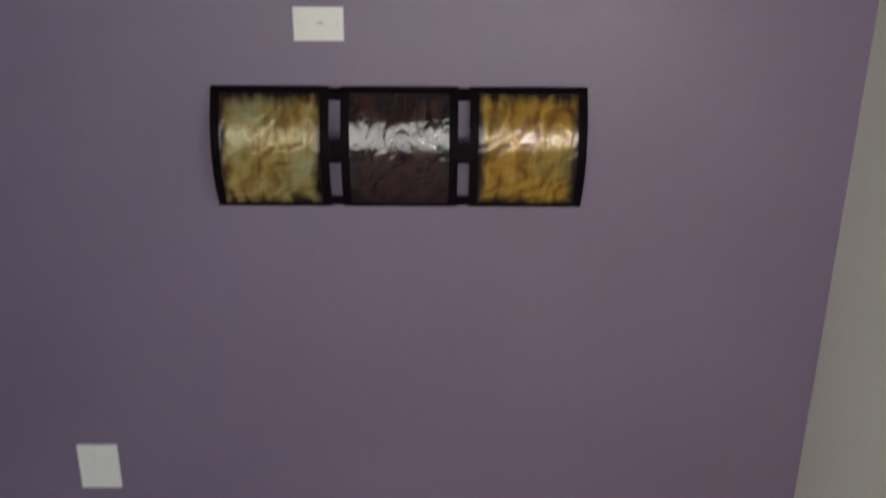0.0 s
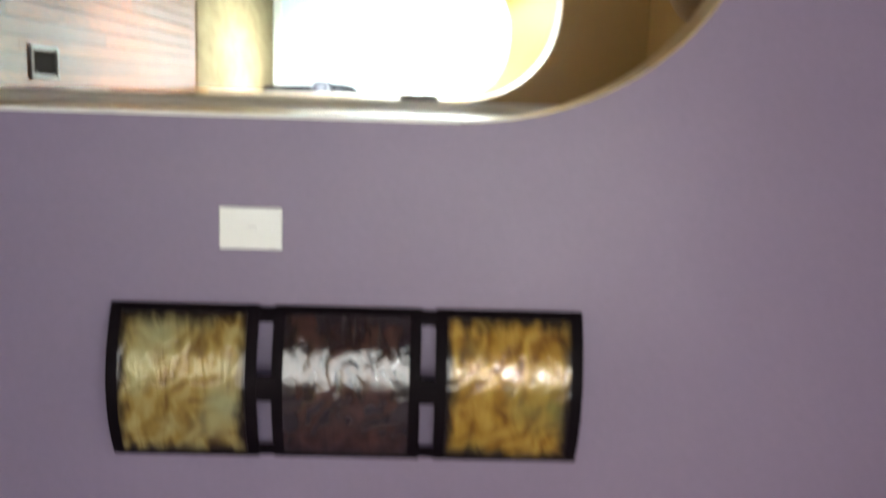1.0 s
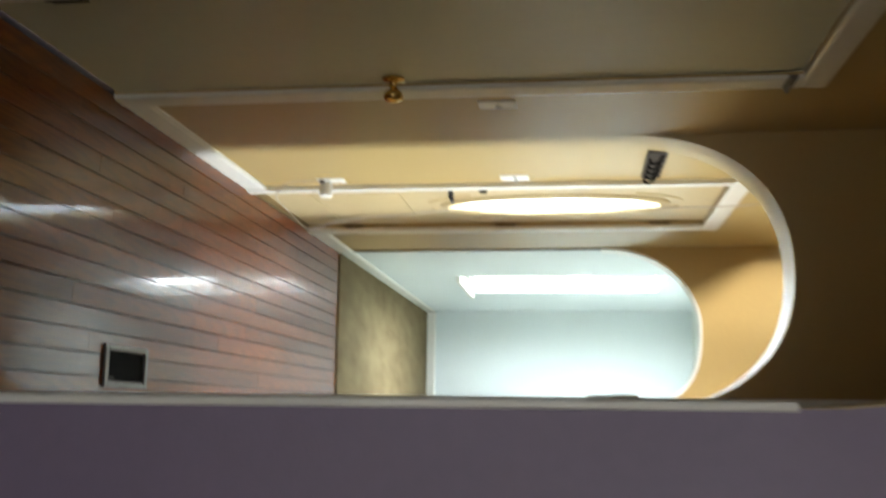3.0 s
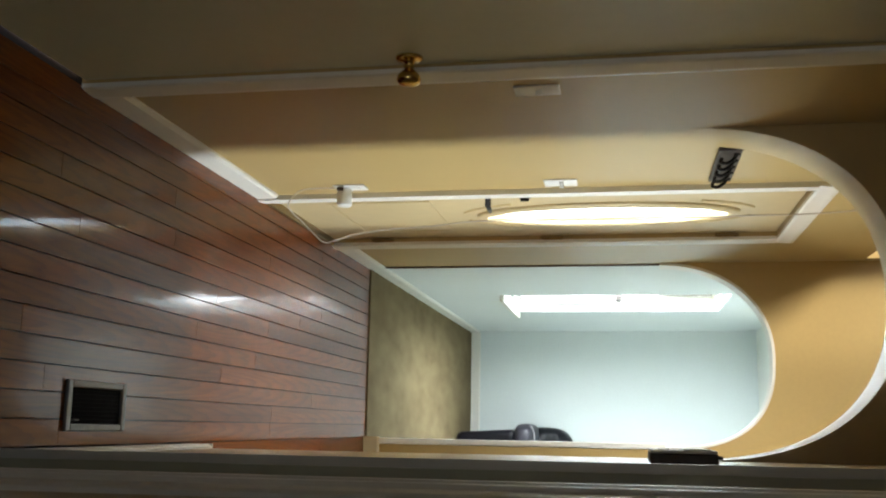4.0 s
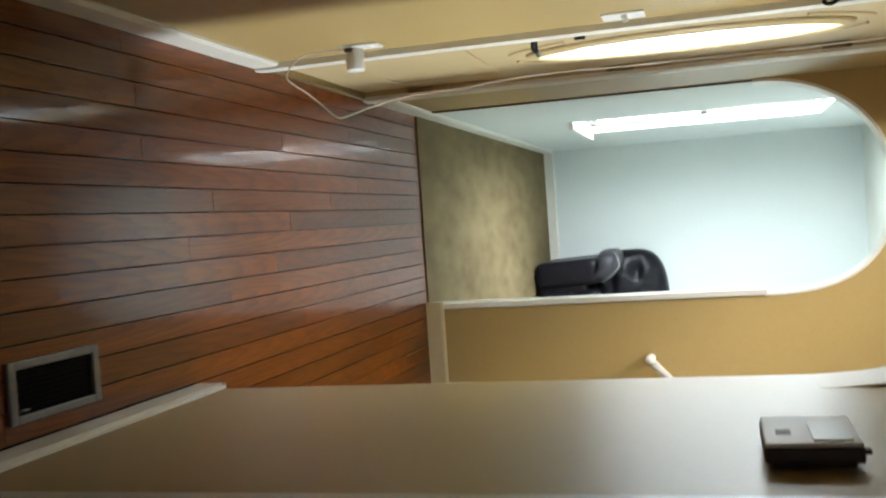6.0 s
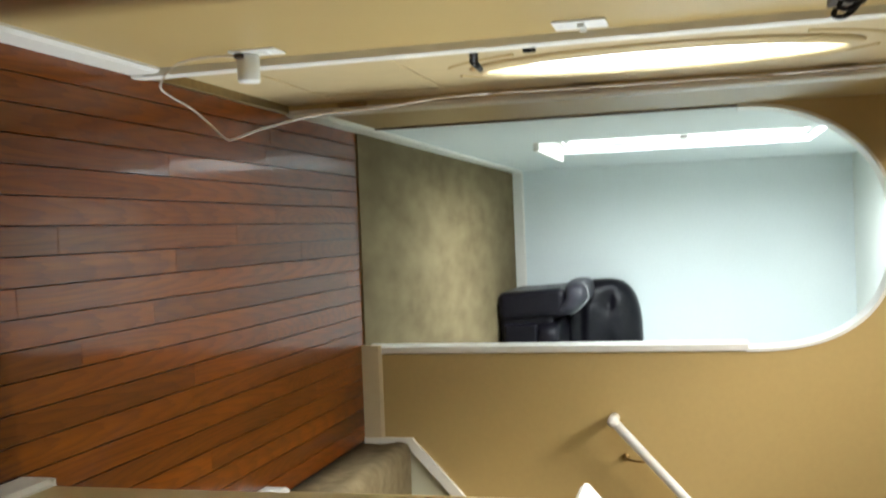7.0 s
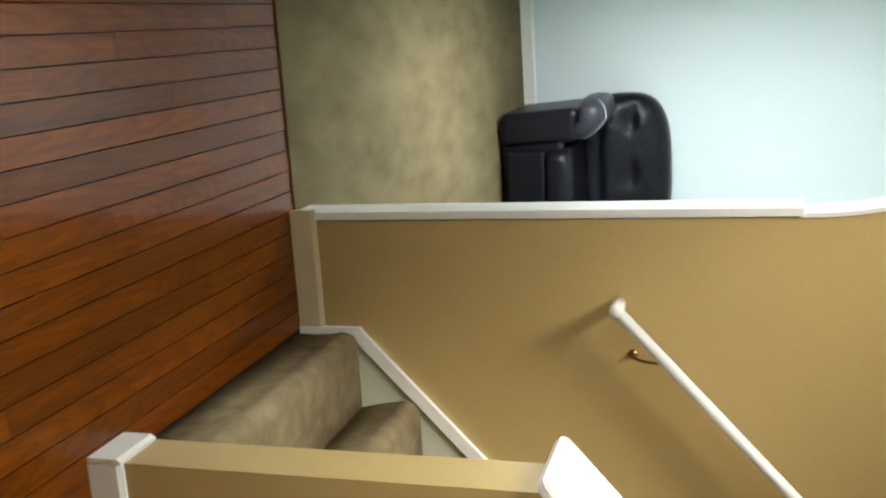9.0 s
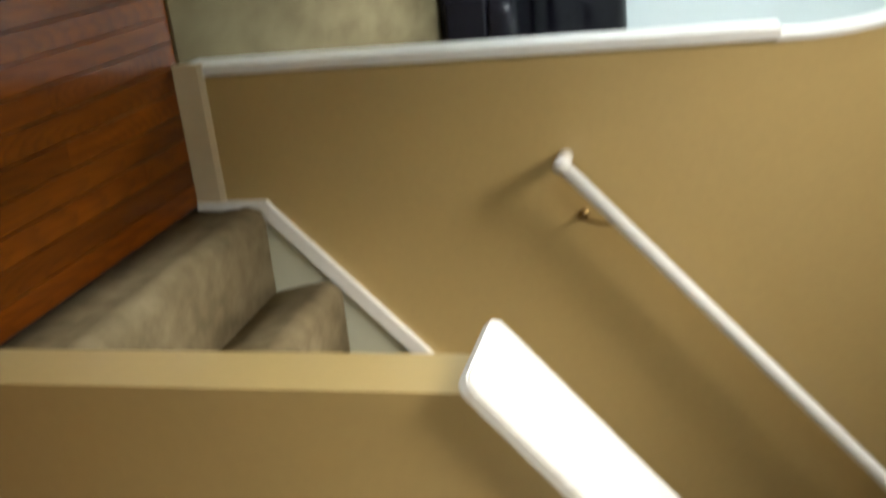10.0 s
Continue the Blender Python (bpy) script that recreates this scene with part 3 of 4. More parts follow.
def hinge(parent, x, y, z, mat, dy=1):
    bm = bmesh.new()
    rod(bm, (x, y, z - 0.045), (x, y, z + 0.045), 0.008)
    rod(bm, (x, y, z - 0.052), (x, y, z - 0.046), 0.006, 0.009)
    rod(bm, (x, y, z + 0.046), (x, y, z + 0.052), 0.009, 0.006)
    box(bm, x - 0.004, x, y - 0.03, y + 0.03, z - 0.045, z + 0.045)
    return part("hinge", bm, mat, parent)


# ---------------------------------------------------------------- closet door
door = thing("door_1", "closed off-white flush closet door with a brass knob", "door", kind="structure")
casing(door, 0, 1, CD)
leaf = part("door_leaf", boxm(-0.040, -0.006, CD[0] + 0.004, CD[1] - 0.005, 0.012, CD[3] - 0.004, 0.002), DOORWHITE, door)
bm = bmesh.new()
box(bm, -0.12, -0.045, CD[0] - 0.001, CD[0] + 0.001, 0, CD[3]), box(bm, -0.12, -0.045, CD[1] - 0.001, CD[1] + 0.001, 0, CD[3])
part("door_stop", bm, DOORWHITE, door)
bm = lathe(bmesh.new(), (-0.006, 2.098, 0.877), (1, 0, 0), [(0.033, 0), (0.033, 0.005), (0.026, 0.009), (0.012, 0.012), (0.011, 0.030), (0.018, 0.036),
           (0.027, 0.046), (0.029, 0.056), (0.025, 0.065), (0.014, 0.070), (0.0, 0.071)])
part("door_knob", bm, BRASS, door, "polished brass round knob")
for z in (0.22, 1.02, 1.82):
    hinge(door, 0.006, CD[0] + 0.002, z, BLACKIRON)
bm = boxm(0.016, 0.026, 2.10, 2.20, 1.985, 2.010, 0.003)
rod(bm, (0.03, 2.09, 1.998), (0.03, 2.21, 1.998), 0.006)
part("latch_bolt", bm, STEEL, door, "grey steel slide bolt")


# ---------------------------------------------------------------- front door
def slab_with_oval(x0, x1, y0, y1, z0, z1, cy, cz, ry, rz, n=64):
    bm = bmesh.new()
    hole, rim = [], []
    corners = [math.atan2(z - cz, y - cy) % (2 * math.pi) for y in (y0, y1) for z in (z0, z1)]
    angles = sorted({round(2 * math.pi * i / n, 6) for i in range(n)} | {round(a, 6) for a in corners})
    for a in angles:
        c, s = math.cos(a), math.sin(a)
        r = 1 / math.sqrt((c / ry) ** 2 + (s / rz) ** 2)
        hole.append((cy + r * c, cz + r * s))
        k = min([((y1 if c > 0 else y0) - cy) / c if abs(c) > 1e-9 else 1e9, ((z1 if s > 0 else z0) - cz) / s if abs(s) > 1e-9 else 1e9])
        rim.append((cy + k * c, cz + k * s))
    grids = []
    for x in (x0, x1):
        grids.append(([bm.verts.new((x, *p)) for p in hole], [bm.verts.new((x, *p)) for p in rim]))
    m = len(angles)
    for i in range(m):
        j = (i + 1) % m
        for h, r in grids:
            bm.faces.new((h[i], h[j], r[j], r[i]))
        bm.faces.new((grids[0][0][i], grids[0][0][j], grids[1][0][j], grids[1][0][i]))
        bm.faces.new((grids[0][1][i], grids[0][1][j], grids[1][1][j], grids[1][1][i]))
    return bm


def oval_ring(x, cy, cz, ry, rz, profile, n=64):
    """A moulding round an oval: profile rows of (outwards, height over x)."""
    bm = bmesh.new()
    rings = []
    for out, h in profile:
        rings.append([bm.verts.new((x + h, cy + (ry + out) * math.cos(2 * math.pi * i / n), cz + (rz + out) * math.sin(2 * math.pi * i / n))) for i in range(n)])
    rings.append(rings[0])
    for a, b in zip(rings, rings[1:]):
        for i in range(n):
            f = bm.faces.new((a[i], a[(i + 1) % n], b[(i + 1) % n], b[i]))
            f.smooth = True
    return bm


def frame_moulding(x, y0, y1, z0, z1, w=0.022, t=0.008):
    bm = bmesh.new()
    box(bm, x, x + t, y0, y1, z0, z0 + w, 0.003), box(bm, x, x + t, y0, y1, z1 - w, z1, 0.003)
    box(bm, x, x + t, y0, y0 + w, z0 + w, z1 - w, 0.003), box(bm, x, x + t, y1 - w, y1, z0 + w, z1 - w, 0.003)
    return bm


OV = (3.96, 1.305, 0.165, 0.49)
front = thing("door_2", "closed tan front door with an oval frosted window", "door", kind="structure")
casing(front, 0, 1, FD, 0.078, 0.022)
bm = slab_with_oval(-0.062, -0.018, FD[0] + 0.004, FD[1] - 0.004, 0.012, FD[3] - 0.004, *OV)
leaf = part("door_leaf", bm, DOORTAN, front)
part("oval_moulding", oval_ring(-0.018, *OV, [(0.0, 0.0), (0.0, 0.010), (0.012, 0.018), (0.026, 0.010), (0.034, 0.012), (0.046, 0.0)]), DOORTAN, leaf)
bm = bmesh.new()
for x in (-0.044, -0.038):
    bm.faces.new([bm.verts.new((x, OV[0] + OV[2] * math.cos(2 * math.pi * i / 64), OV[1] + OV[3] * math.sin(2 * math.pi * i / 64))) for i in range(64)])
bm.verts.ensure_lookup_table()
for i in range(64):
    bm.faces.new((bm.verts[i], bm.verts[(i + 1) % 64], bm.verts[64 + (i + 1) % 64], bm.verts[64 + i]))
pane = part("pane", bm, FROST, front, "bright frosted oval glass pane")
pane.visible_shadow = False
part("panel_moulding", frame_moulding(-0.018, 3.66, 4.26, 0.20, 0.62, 0.016, 0.004), DOORTAN, leaf)
for sy in (-1, 1):
    for sz in (-1, 1):
        arc = [(-0.018, OV[0] + sy * 0.27 * math.cos(radians(d)), OV[1] + sz * 0.60 * math.sin(radians(d))) for d in range(38, 76, 6)]
        part("corner_moulding", tube(bmesh.new(), arc, 0.007), DOORTAN, leaf)
for z in (0.25, 1.05, 1.83):
    hinge(front, -0.006, FD[1] - 0.004, z, OLDBRASS)
bm = lathe(bmesh.new(), (-0.018, 3.565, 0.868), (1, 0, 0), [(0.030, 0), (0.030, 0.008), (0.022, 0.012), (0.011, 0.014), (0.011, 0.048), (0.0, 0.049)])
rod(bm, (0.026, 3.555, 0.868), (0.030, 3.66, 0.864), 0.010, 0.008)
part("lever_handle", bm, BLACKIRON, front, "black lever handle")
bm = lathe(bmesh.new(), (-0.018, 3.565, 1.008), (1, 0, 0), [(0.034, 0), (0.034, 0.012), (0.024, 0.018), (0.0, 0.019)])
box(bm, -0.002, 0.014, 3.558, 3.572, 0.992, 1.024, 0.002)
part("deadbolt", bm, BLACKIRON, front, "black deadbolt turn")
part("threshold", boxm(-0.15, 0.012, FD[0], FD[1], -0.02, 0.012, 0.004), OLDBRASS, front)
part("chain_stud", lathe(bmesh.new(), (-0.018, 3.535, 0.70), (1, 0, 0), [(0.009, 0), (0.008, 0.008), (0, 0.010)]), BLACKIRON, front)

# ---------------------------------------------------------------- doorway to the side room, its door open inwards
side = thing("door_3", "doorway with white casing, its door swung open into a dark room", "door", kind="structure")
casing(side, W, -1, RD, 0.105, 0.02, steps=True)
for y0, y1 in ((RD[0] - 0.001, RD[0] + 0.016), (RD[1] - 0.016, RD[1] + 0.001)):
    part("jamb", boxm(W - 0.002, W + 0.122, y0, y1, 0, RD[3], 0.001), DOORWHITE, side)
part("jamb_head", boxm(W - 0.002, W + 0.122, RD[0] + 0.016, RD[1] - 0.016, RD[3] - 0.016, RD[3], 0.001), DOORWHITE, side)
part("door_stop", boxm(W + 0.03, W + 0.075, RD[1] - 0.028, RD[1] - 0.016, 0, RD[3] - 0.016, 0.002), DOORWHITE, side)
part("door_leaf", boxm(W + 0.130, W + 0.83, RD[1] - 0.012, RD[1] + 0.024, 0.012, 2.02, 0.002), DOORWHITE, side)
for z in (0.36, 1.10, 1.84):
    bm = boxm(W + 0.080, W + 0.122, RD[1] - 0.019, RD[1] - 0.015, z - 0.045, z + 0.045, 0.001)
    rod(bm, (W + 0.128, RD[1] - 0.022, z - 0.05), (W + 0.128, RD[1] - 0.022, z + 0.05), 0.008)
    part("hinge", bm, BLACKIRON, side, "black butt hinge")

# ---------------------------------------------------------------- far room window
win = thing("window_1", "bright double-hung window with a white sill", "window", kind="structure")
a, b, lo, hi = WN
bm = bmesh.new()
box(bm, -0.13, -0.05, a, a + 0.03, lo, hi), box(bm, -0.13, -0.05, b - 0.03, b, lo, hi)
box(bm, -0.13, -0.05, a + 0.03, b - 0.03, lo, lo + 0.03), box(bm, -0.13, -0.05, a + 0.03, b - 0.03, hi - 0.03, hi)
part("window_frame", bm, TRIM, win)
mid = 1.33
for z0, z1, x in ((lo + 0.03, mid + 0.02, -0.075), (mid - 0.02, hi - 0.03, -0.105)):
    bm = bmesh.new()
    box(bm, x - 0.012, x + 0.012, a + 0.03, a + 0.052, z0, z1), box(bm, x - 0.012, x + 0.012, b - 0.052, b - 0.03, z0, z1)
    box(bm, x - 0.012, x + 0.012, a + 0.052, b - 0.052, z0, z0 + 0.02), box(bm, x - 0.012, x + 0.012, a + 0.052, b - 0.052, z1 - 0.02, z1)
    sash = part("sash", bm, TRIM, win)
    pane = part("pane", boxm(x - 0.002, x + 0.002, a + 0.052, b - 0.052, z0 + 0.02, z1 - 0.02), CLEAR, sash)
    pane.visible_shadow = False
part("sash_lock", boxm(-0.062, -0.022, 6.81, 6.91, mid - 0.01, mid + 0.03, 0.004), STEEL, win)
part("window_sill", boxm(-0.05, 0.045, a - 0.05, b + 0.05, lo - 0.028, lo + 0.002, 0.005), TRIM, win)

# Assumed windows; piers and sills set by where sun should strike the stair wall.
for k, (a, b, lo, hi) in enumerate(UW):
    over = thing("window_%d" % (4 + k), "unseen window high over the front door, placed for the sun", "window", kind="structure")
    bm = bmesh.new()
    box(bm, -0.13, -0.10, a, a + 0.03, lo, hi), box(bm, -0.13, -0.10, b - 0.03, b, lo, hi)
    box(bm, -0.13, -0.10, a + 0.03, b - 0.03, lo, lo + 0.03), box(bm, -0.13, -0.10, a + 0.03, b - 0.03, hi - 0.04, hi)
    part("window_frame", bm, TRIM, over)

end = thing("window_3", "narrow window at the end of the stair passage", "window", kind="structure")
bm = bmesh.new()
box(bm, 5.02, 5.1, 3.08, 3.11, 0.88, 2.1), box(bm, 5.02, 5.1, 3.73, 3.76, 0.88, 2.1)
box(bm, 5.02, 5.1, 3.11, 3.73, 0.88, 0.91), box(bm, 5.02, 5.1, 3.11, 3.73, 2.07, 2.1)
part("window_frame", bm, TRIM, end)

# Unseen opening, sized to give the bright band on the wall art.
rear = thing("window_2", "assumed glazed door opening behind the purple room", "window", kind="structure")
bm = bmesh.new()
box(bm, -0.04, 0.0, -4.28, -4.2, 0, 2.16), box(bm, 2.20, 2.24, -4.28, -4.2, 0, 2.16)
box(bm, 0.0, 2.20, -4.28, -4.2, 0, 0.06), box(bm, 0.0, 2.20, -4.28, -4.2, 2.12, 2.16)
part("window_frame", bm, TRIM, rear)

# ---------------------------------------------------------------- stairs
RISE, RUN, X1 = 0.197, 0.228, 1.342
stairs = thing("stairs", "steep carpeted stairs rising beside the tan wall", "stairs", kind="structure")
for k in range(14):
    x, z = X1 + RUN * k, RISE * (k + 1)
    foot = max(-0.012, z - RISE - 0.02)
    o = [(x - 0.016 if k == 0 else x + 0.012, foot), (x - 0.010, z - RISE * 0.62), (x - 0.017, z - 0.085)]
    o += [(x + 0.022 - 0.046 * math.cos(a), z - 0.044 + 0.05 * math.sin(a)) for a in [math.radians(d) for d in (-30, -10, 10, 30, 50, 70, 90)]]
    o += [(x + 0.12, z + 0.004), (x + RUN + 0.06, z + 0.002), (x + RUN + 0.06, foot)]
    bm = prism(bmesh.new(), o, "y", 4.125, YC - 0.026)
    for f in bm.faces:
        f.smooth = len(f.verts) == 4
    step = part("step", bm, LIGHTENEDCARPET, stairs)
o = [(1.32, 0.0), (4.5, 0.0), (4.5, 0.19 + 0.90 * 3.18), (1.32, 0.19)]
part("stringer", prism(bmesh.new(), o, "y", YC - 0.006, YC - 0.0005), DOORWHITE, stairs, "off-white board behind the step ends")
o = [(1.305, 0.0), (1.328, 0.0), (1.328, 0.190), (1.357, 0.199), (4.5, 0.199 + 0.92 * 3.143), (4.5, 0.254 + 0.92 * 3.143), (1.322, 0.221), (1.305, 0.210)]
part("skirt_board", prism(bmesh.new(), o, "y", YC - 0.020, YC - 0.001), TRIM, stairs, "white skirting strip that follows the steps")

# low wall on the open side of the stairs, with a white cap
HY0, HY1, HX = 3.988, 4.122, 1.268
SL = 0.85
low = setting("wall_stair_side", prism(bmesh.new(), [(HX, 0), (4.6, 0), (4.6, 1.035 + SL * (4.6 - HX)), (HX, 1.035)], "y", HY0, HY1), TAN,
              "tan low wall beside the stairs with a sloping top", "wall")
ang = math.atan(SL)
bm = boxm(-0.03, 3.9, -0.105, 0.14, 0.002, 0.026)
corner = [e for e in bm.edges if all(v.co.x < 0 for v in e.verts) and abs(e.verts[0].co.z - e.verts[1].co.z) > 0.01]
bmesh.ops.bevel(bm, geom=corner, offset=0.028, segments=5, affect="EDGES", profile=0.5)
bmesh.ops.bevel(bm, geom=[e for e in bm.edges if e.calc_face_angle(0) > 1.2], offset=0.004, segments=2, affect="EDGES")
bmesh.ops.transform(bm, matrix=Matrix.Translation((HX, (HY0 + HY1) / 2 + 0.005, 1.035)) @ Matrix.Rotation(-ang, 4, "Y"), verts=bm.verts)
part("wall_cap", bm, TRIM, low, "glossy white sloping cap board with rounded corners")
for nm, bm in (("end", profile_y(HX, -1, HY0 - 0.012, HY1 - 0.002)), ("face", profile_x(HY0, -1, HX + 0.001, 4.6))):
    setting("baseboard", bm, TRIM, "white baseboard round the low stair wall", "baseboard")

# handrail
rail = thing("handrail", "white round wooden handrail on brass brackets", "handrail")
def on_rail(x):
    return (x, 5.055, 1.048 + 0.893 * (x - 1.212))
bm = rod(bmesh.new(), on_rail(1.212), on_rail(4.2), 0.0185, seg=20)
part("rail", bm, TRIM, rail)
bm = lathe(bmesh.new(), (1.214, 5.030, 1.049), (0, 1, 0), [(0.0, 0), (0.012, 0.002), (0.021, 0.008), (0.022, 0.04), (0.020, 0.103)])
part("rail_end", bm, TRIM, rail, "rounded white end that turns to the wall")
for x in (1.372, 2.6, 3.8):
    px, py, pz = on_rail(x)
    bm = tube(bmesh.new(), [(px, py, pz - 0.015), (px, py + 0.008, pz - 0.06), (px, py + 0.045, pz - 0.10), (px, YC - 0.004, pz - 0.105)], 0.0045)
    lathe(bm, (px, YC, pz - 0.105), (0, -1, 0), [(0.014, 0), (0.014, 0.004), (0.006, 0.008)])
    part("bracket", bm, OLDBRASS, rail, "small brass bracket")


# ---------------------------------------------------------------- plates on the walls
def wall_plate(name, label, category, centre, normal, w, h, toggles=1, kind="toggle", group=""):
    """A switch or socket plate: w across, h high."""
    ob = thing(name, label, category, group=group)
    n = Vector(normal)
    m = Matrix.Translation(centre) @ Matrix((Vector((-n.y, n.x, 0)), n, Vector((0, 0, 1)))).transposed().to_4x4()
    def put(pname, bm, mat, lab=""):
        bmesh.ops.transform(bm, matrix=m, verts=bm.verts)
        part(pname, bm, mat, ob, lab)
    put("plate", boxm(-w / 2, w / 2, 0, 0.006, -h / 2, h / 2, 0.003), WHITEPLASTIC)
    for k in range(toggles):
        x = (k - (toggles - 1) / 2) * 0.046
        if kind == "toggle":
            put("toggle", boxm(x - 0.005, x + 0.005, 0.004, 0.016, -0.004, 0.012, 0.002), WHITEPLASTIC)
        elif kind == "rocker":
            put("rocker", boxm(x - 0.016, x + 0.016, 0.004, 0.009, -0.033, 0.033, 0.002), WHITEPLASTIC)
        else:
            for z in (-0.022, 0.022):
                put("socket", boxm(x - 0.016, x + 0.016, 0.004, 0.0085, z - 0.014, z + 0.014, 0.004), WHITEPLASTIC)
    for z in (-1, 1):
        put("screw", lathe(bmesh.new(), (0, 0.006, z * h * 0.36), (0, 1, 0), [(0.0035, 0), (0.003, 0.001), (0, 0.0012)], 10), GREYPLASTIC)
    return ob


wall_plate("light_switch", "white light switch plate on the purple wall", "light switch", (1.153, YA, 1.161), (0, -1, 0), 0.082, 0.122)
wall_plate("wall_socket", "white double socket plate low on the purple wall", "wall socket", (2.408, YA, 0.488), (0, -1, 0), 0.145, 0.115, 2, "socket")
wall_plate("light_switch", "white light switch plate beside the closet door", "light switch", (0, 2.345, 1.160), (1, 0, 0), 0.072, 0.118)
wall_plate("light_switch", "white double switch plate beside the front door", "light switch", (0, 3.335, 1.158), (1, 0, 0), 0.085, 0.118, 2)
wall_plate("wall_socket", "white wall socket plate near the front door", "wall socket", (0, 3.325, 0.395), (1, 0, 0), 0.072, 0.118, 1, "socket")

plug = thing("plug_adapter", "white round plug adapter in the wall socket", "plug")
part("body", lathe(bmesh.new(), (0.0085, 3.327, 0.372), (1, 0, 0), [(0.024, 0), (0.027, 0.004), (0.027, 0.058), (0.024, 0.064), (0, 0.065)]), WHITEPLASTIC, plug)
part("plug_cap", boxm(0.0085, 0.02, 3.29, 3.302, 0.352, 0.374, 0.002), BROWNPLASTIC, plug, "dark brown plug piece")

cord = thing("power_cord", "thin white cord hanging loosely from above to the plug", "cord")
pts = [(0.014, 3.296, 0.354), (0.012, 3.285, 0.29), (0.030, 3.250, 0.225), (0.078, 3.235, 0.190), (0.098, 3.295, 0.186), (0.115, 3.345, 0.200),
       (0.150, 3.375, 0.232), (0.197, 3.364, 0.286), (0.205, 3.300, 0.345), (0.192, 3.250, 0.440), (0.160, 3.330, 0.545), (0.158, 3.300, 0.700),
       (0.149, 3.268, 0.890), (0.150, 3.270, 1.200), (0.150, 3.270, 1.700), (0.135, 3.272, 2.150), (0.060, 3.275, 2.430), (0.026, 3.275, 2.492), (0.022, 3.275, 2.480)]
part("hook", tube(bmesh.new(), [(0.0, 3.275, 2.478), (0.014, 3.275, 2.474), (0.024, 3.275, 2.478), (0.030, 3.275, 2.492)], 0.003), BLACKIRON, cord)
part("wire", tube(bmesh.new(), pts, 0.0025), CORD, cord)

rack = thing("key_rack", "dark wooden key rack with iron hooks", "key rack")
part("board", boxm(0.0, 0.016, 2.93, 3.33, 1.664, 1.738, 0.004), DARKWOOD, rack)
for k in range(5):
    y = 2.975 + 0.0775 * k
    bm = tube(bmesh.new(), [(0.016, y, 1.722), (0.034, y, 1.708), (0.045, y, 1.688), (0.040, y, 1.672), (0.028, y, 1.676)], 0.0055)
    lathe(bm, (0.016, y, 1.722), (1, 0, 0), [(0.012, 0), (0.010, 0.004), (0.004, 0.006)], 12)
    part("hook", bm, BLACKIRON, rack, "black iron hook")

# thermostat on the inner wall
th = thing("thermostat", "brown thermostat box with a grey face and pale display", "thermostat")
part("back_plate", boxm(W - 0.010, W, 2.078, 2.258, 1.432, 1.548, 0.003), BROWNPLASTIC, th)
body = part("body", boxm(W - 0.034, W - 0.010, 2.066, 2.270, 1.420, 1.560, 0.004), BROWNPLASTIC, th)
part("face", boxm(W - 0.040, W - 0.0335, 2.068, 2.268, 1.422, 1.558, 0.002), GREYPLASTIC, th, "grey front face")
part("display", boxm(W - 0.0425, W - 0.0395, 2.082, 2.202, 1.49, 1.546, 0.001), SCREEN, th, "pale grey display")
part("legend_bar", boxm(W - 0.0415, W - 0.0395, 2.13, 2.16, 1.440, 1.462), BROWNPLASTIC, th)
part("side_lever", boxm(W - 0.030, W - 0.022, 2.07, 2.09, 1.559, 1.569, 0.002), BROWNPLASTIC, th)

# floor register
reg = thing("floor_register", "grey metal floor register with a dark louvred opening", "floor register")
x0, x1, y0, y1 = 0.757, 0.885, 2.189, 2.488
bm = bmesh.new()
box(bm, x0, x1, y0, y0 + 0.022, 0, 0.010, 0.003), box(bm, x0, x1, y1 - 0.022, y1, 0, 0.010, 0.003)
box(bm, x0, x0 + 0.018, y0 + 0.022, y1 - 0.022, 0, 0.010, 0.003), box(bm, x1 - 0.018, x1, y0 + 0.022, y1 - 0.022, 0, 0.010, 0.003)
part("frame", bm, STEEL, reg)
# Near-black slab and louvres: the shade inside the duct is in their colour.
part("duct_shade", boxm(x0 + 0.018, x1 - 0.018, y0 + 0.022, y1 - 0.022, -0.004, 0.0015), DUCTSHADE, reg)
for k in range(9):
    x = x0 + 0.024 + k * 0.0106
    bm = prism(bmesh.new(), [(x, 0.0015), (x + 0.002, 0.0015), (x + 0.003, 0.0035), (x + 0.001, 0.0035)], "y", y0 + 0.022, y1 - 0.022)
    part("louvre", bm, DUCTSHADE, reg)
part("damper_lever", boxm(x1 - 0.03, x1 - 0.026, y0 + 0.03, y0 + 0.05, 0.006, 0.016, 0.001), STEEL, reg)


# ---------------------------------------------------------------- lamps
def ceiling_dome(name, label, x, y, r, glass, depth=0.11, drop=0.0):
    ob = thing(name, label, "ceiling lamp")
    if drop > 0:
        part("rod", rod(bmesh.new(), (x, y, H), (x, y, H - drop), 0.012), OLDBRASS, ob)
    part("canopy", lathe(bmesh.new(), (x, y, H - drop), (0, 0, -1), [(r, 0), (r, 0.012), (r * 0.97, 0.022), (r * 0.9, 0.024)], 40), OLDBRASS, ob)
    prof = [(r * 0.95 * math.cos(a), 0.022 + depth * math.sin(a)) for a in [math.pi / 2 * k / 12 for k in range(13)]]
    g = part("glass_bowl", lathe(bmesh.new(), (x, y, H - drop), (0, 0, -1), prof, 40), glass, ob)
    if depth == 0.11:
        part("finial", lathe(bmesh.new(), (x, y, H - drop - 0.018 - depth), (0, 0, -1), [(0.016, 0), (0.018, 0.006), (0.008, 0.012), (0.010, 0.022), (0.012, 0.030), (0.005, 0.044), (0, 0.05)], 16), OLDBRASS, ob)
    return g


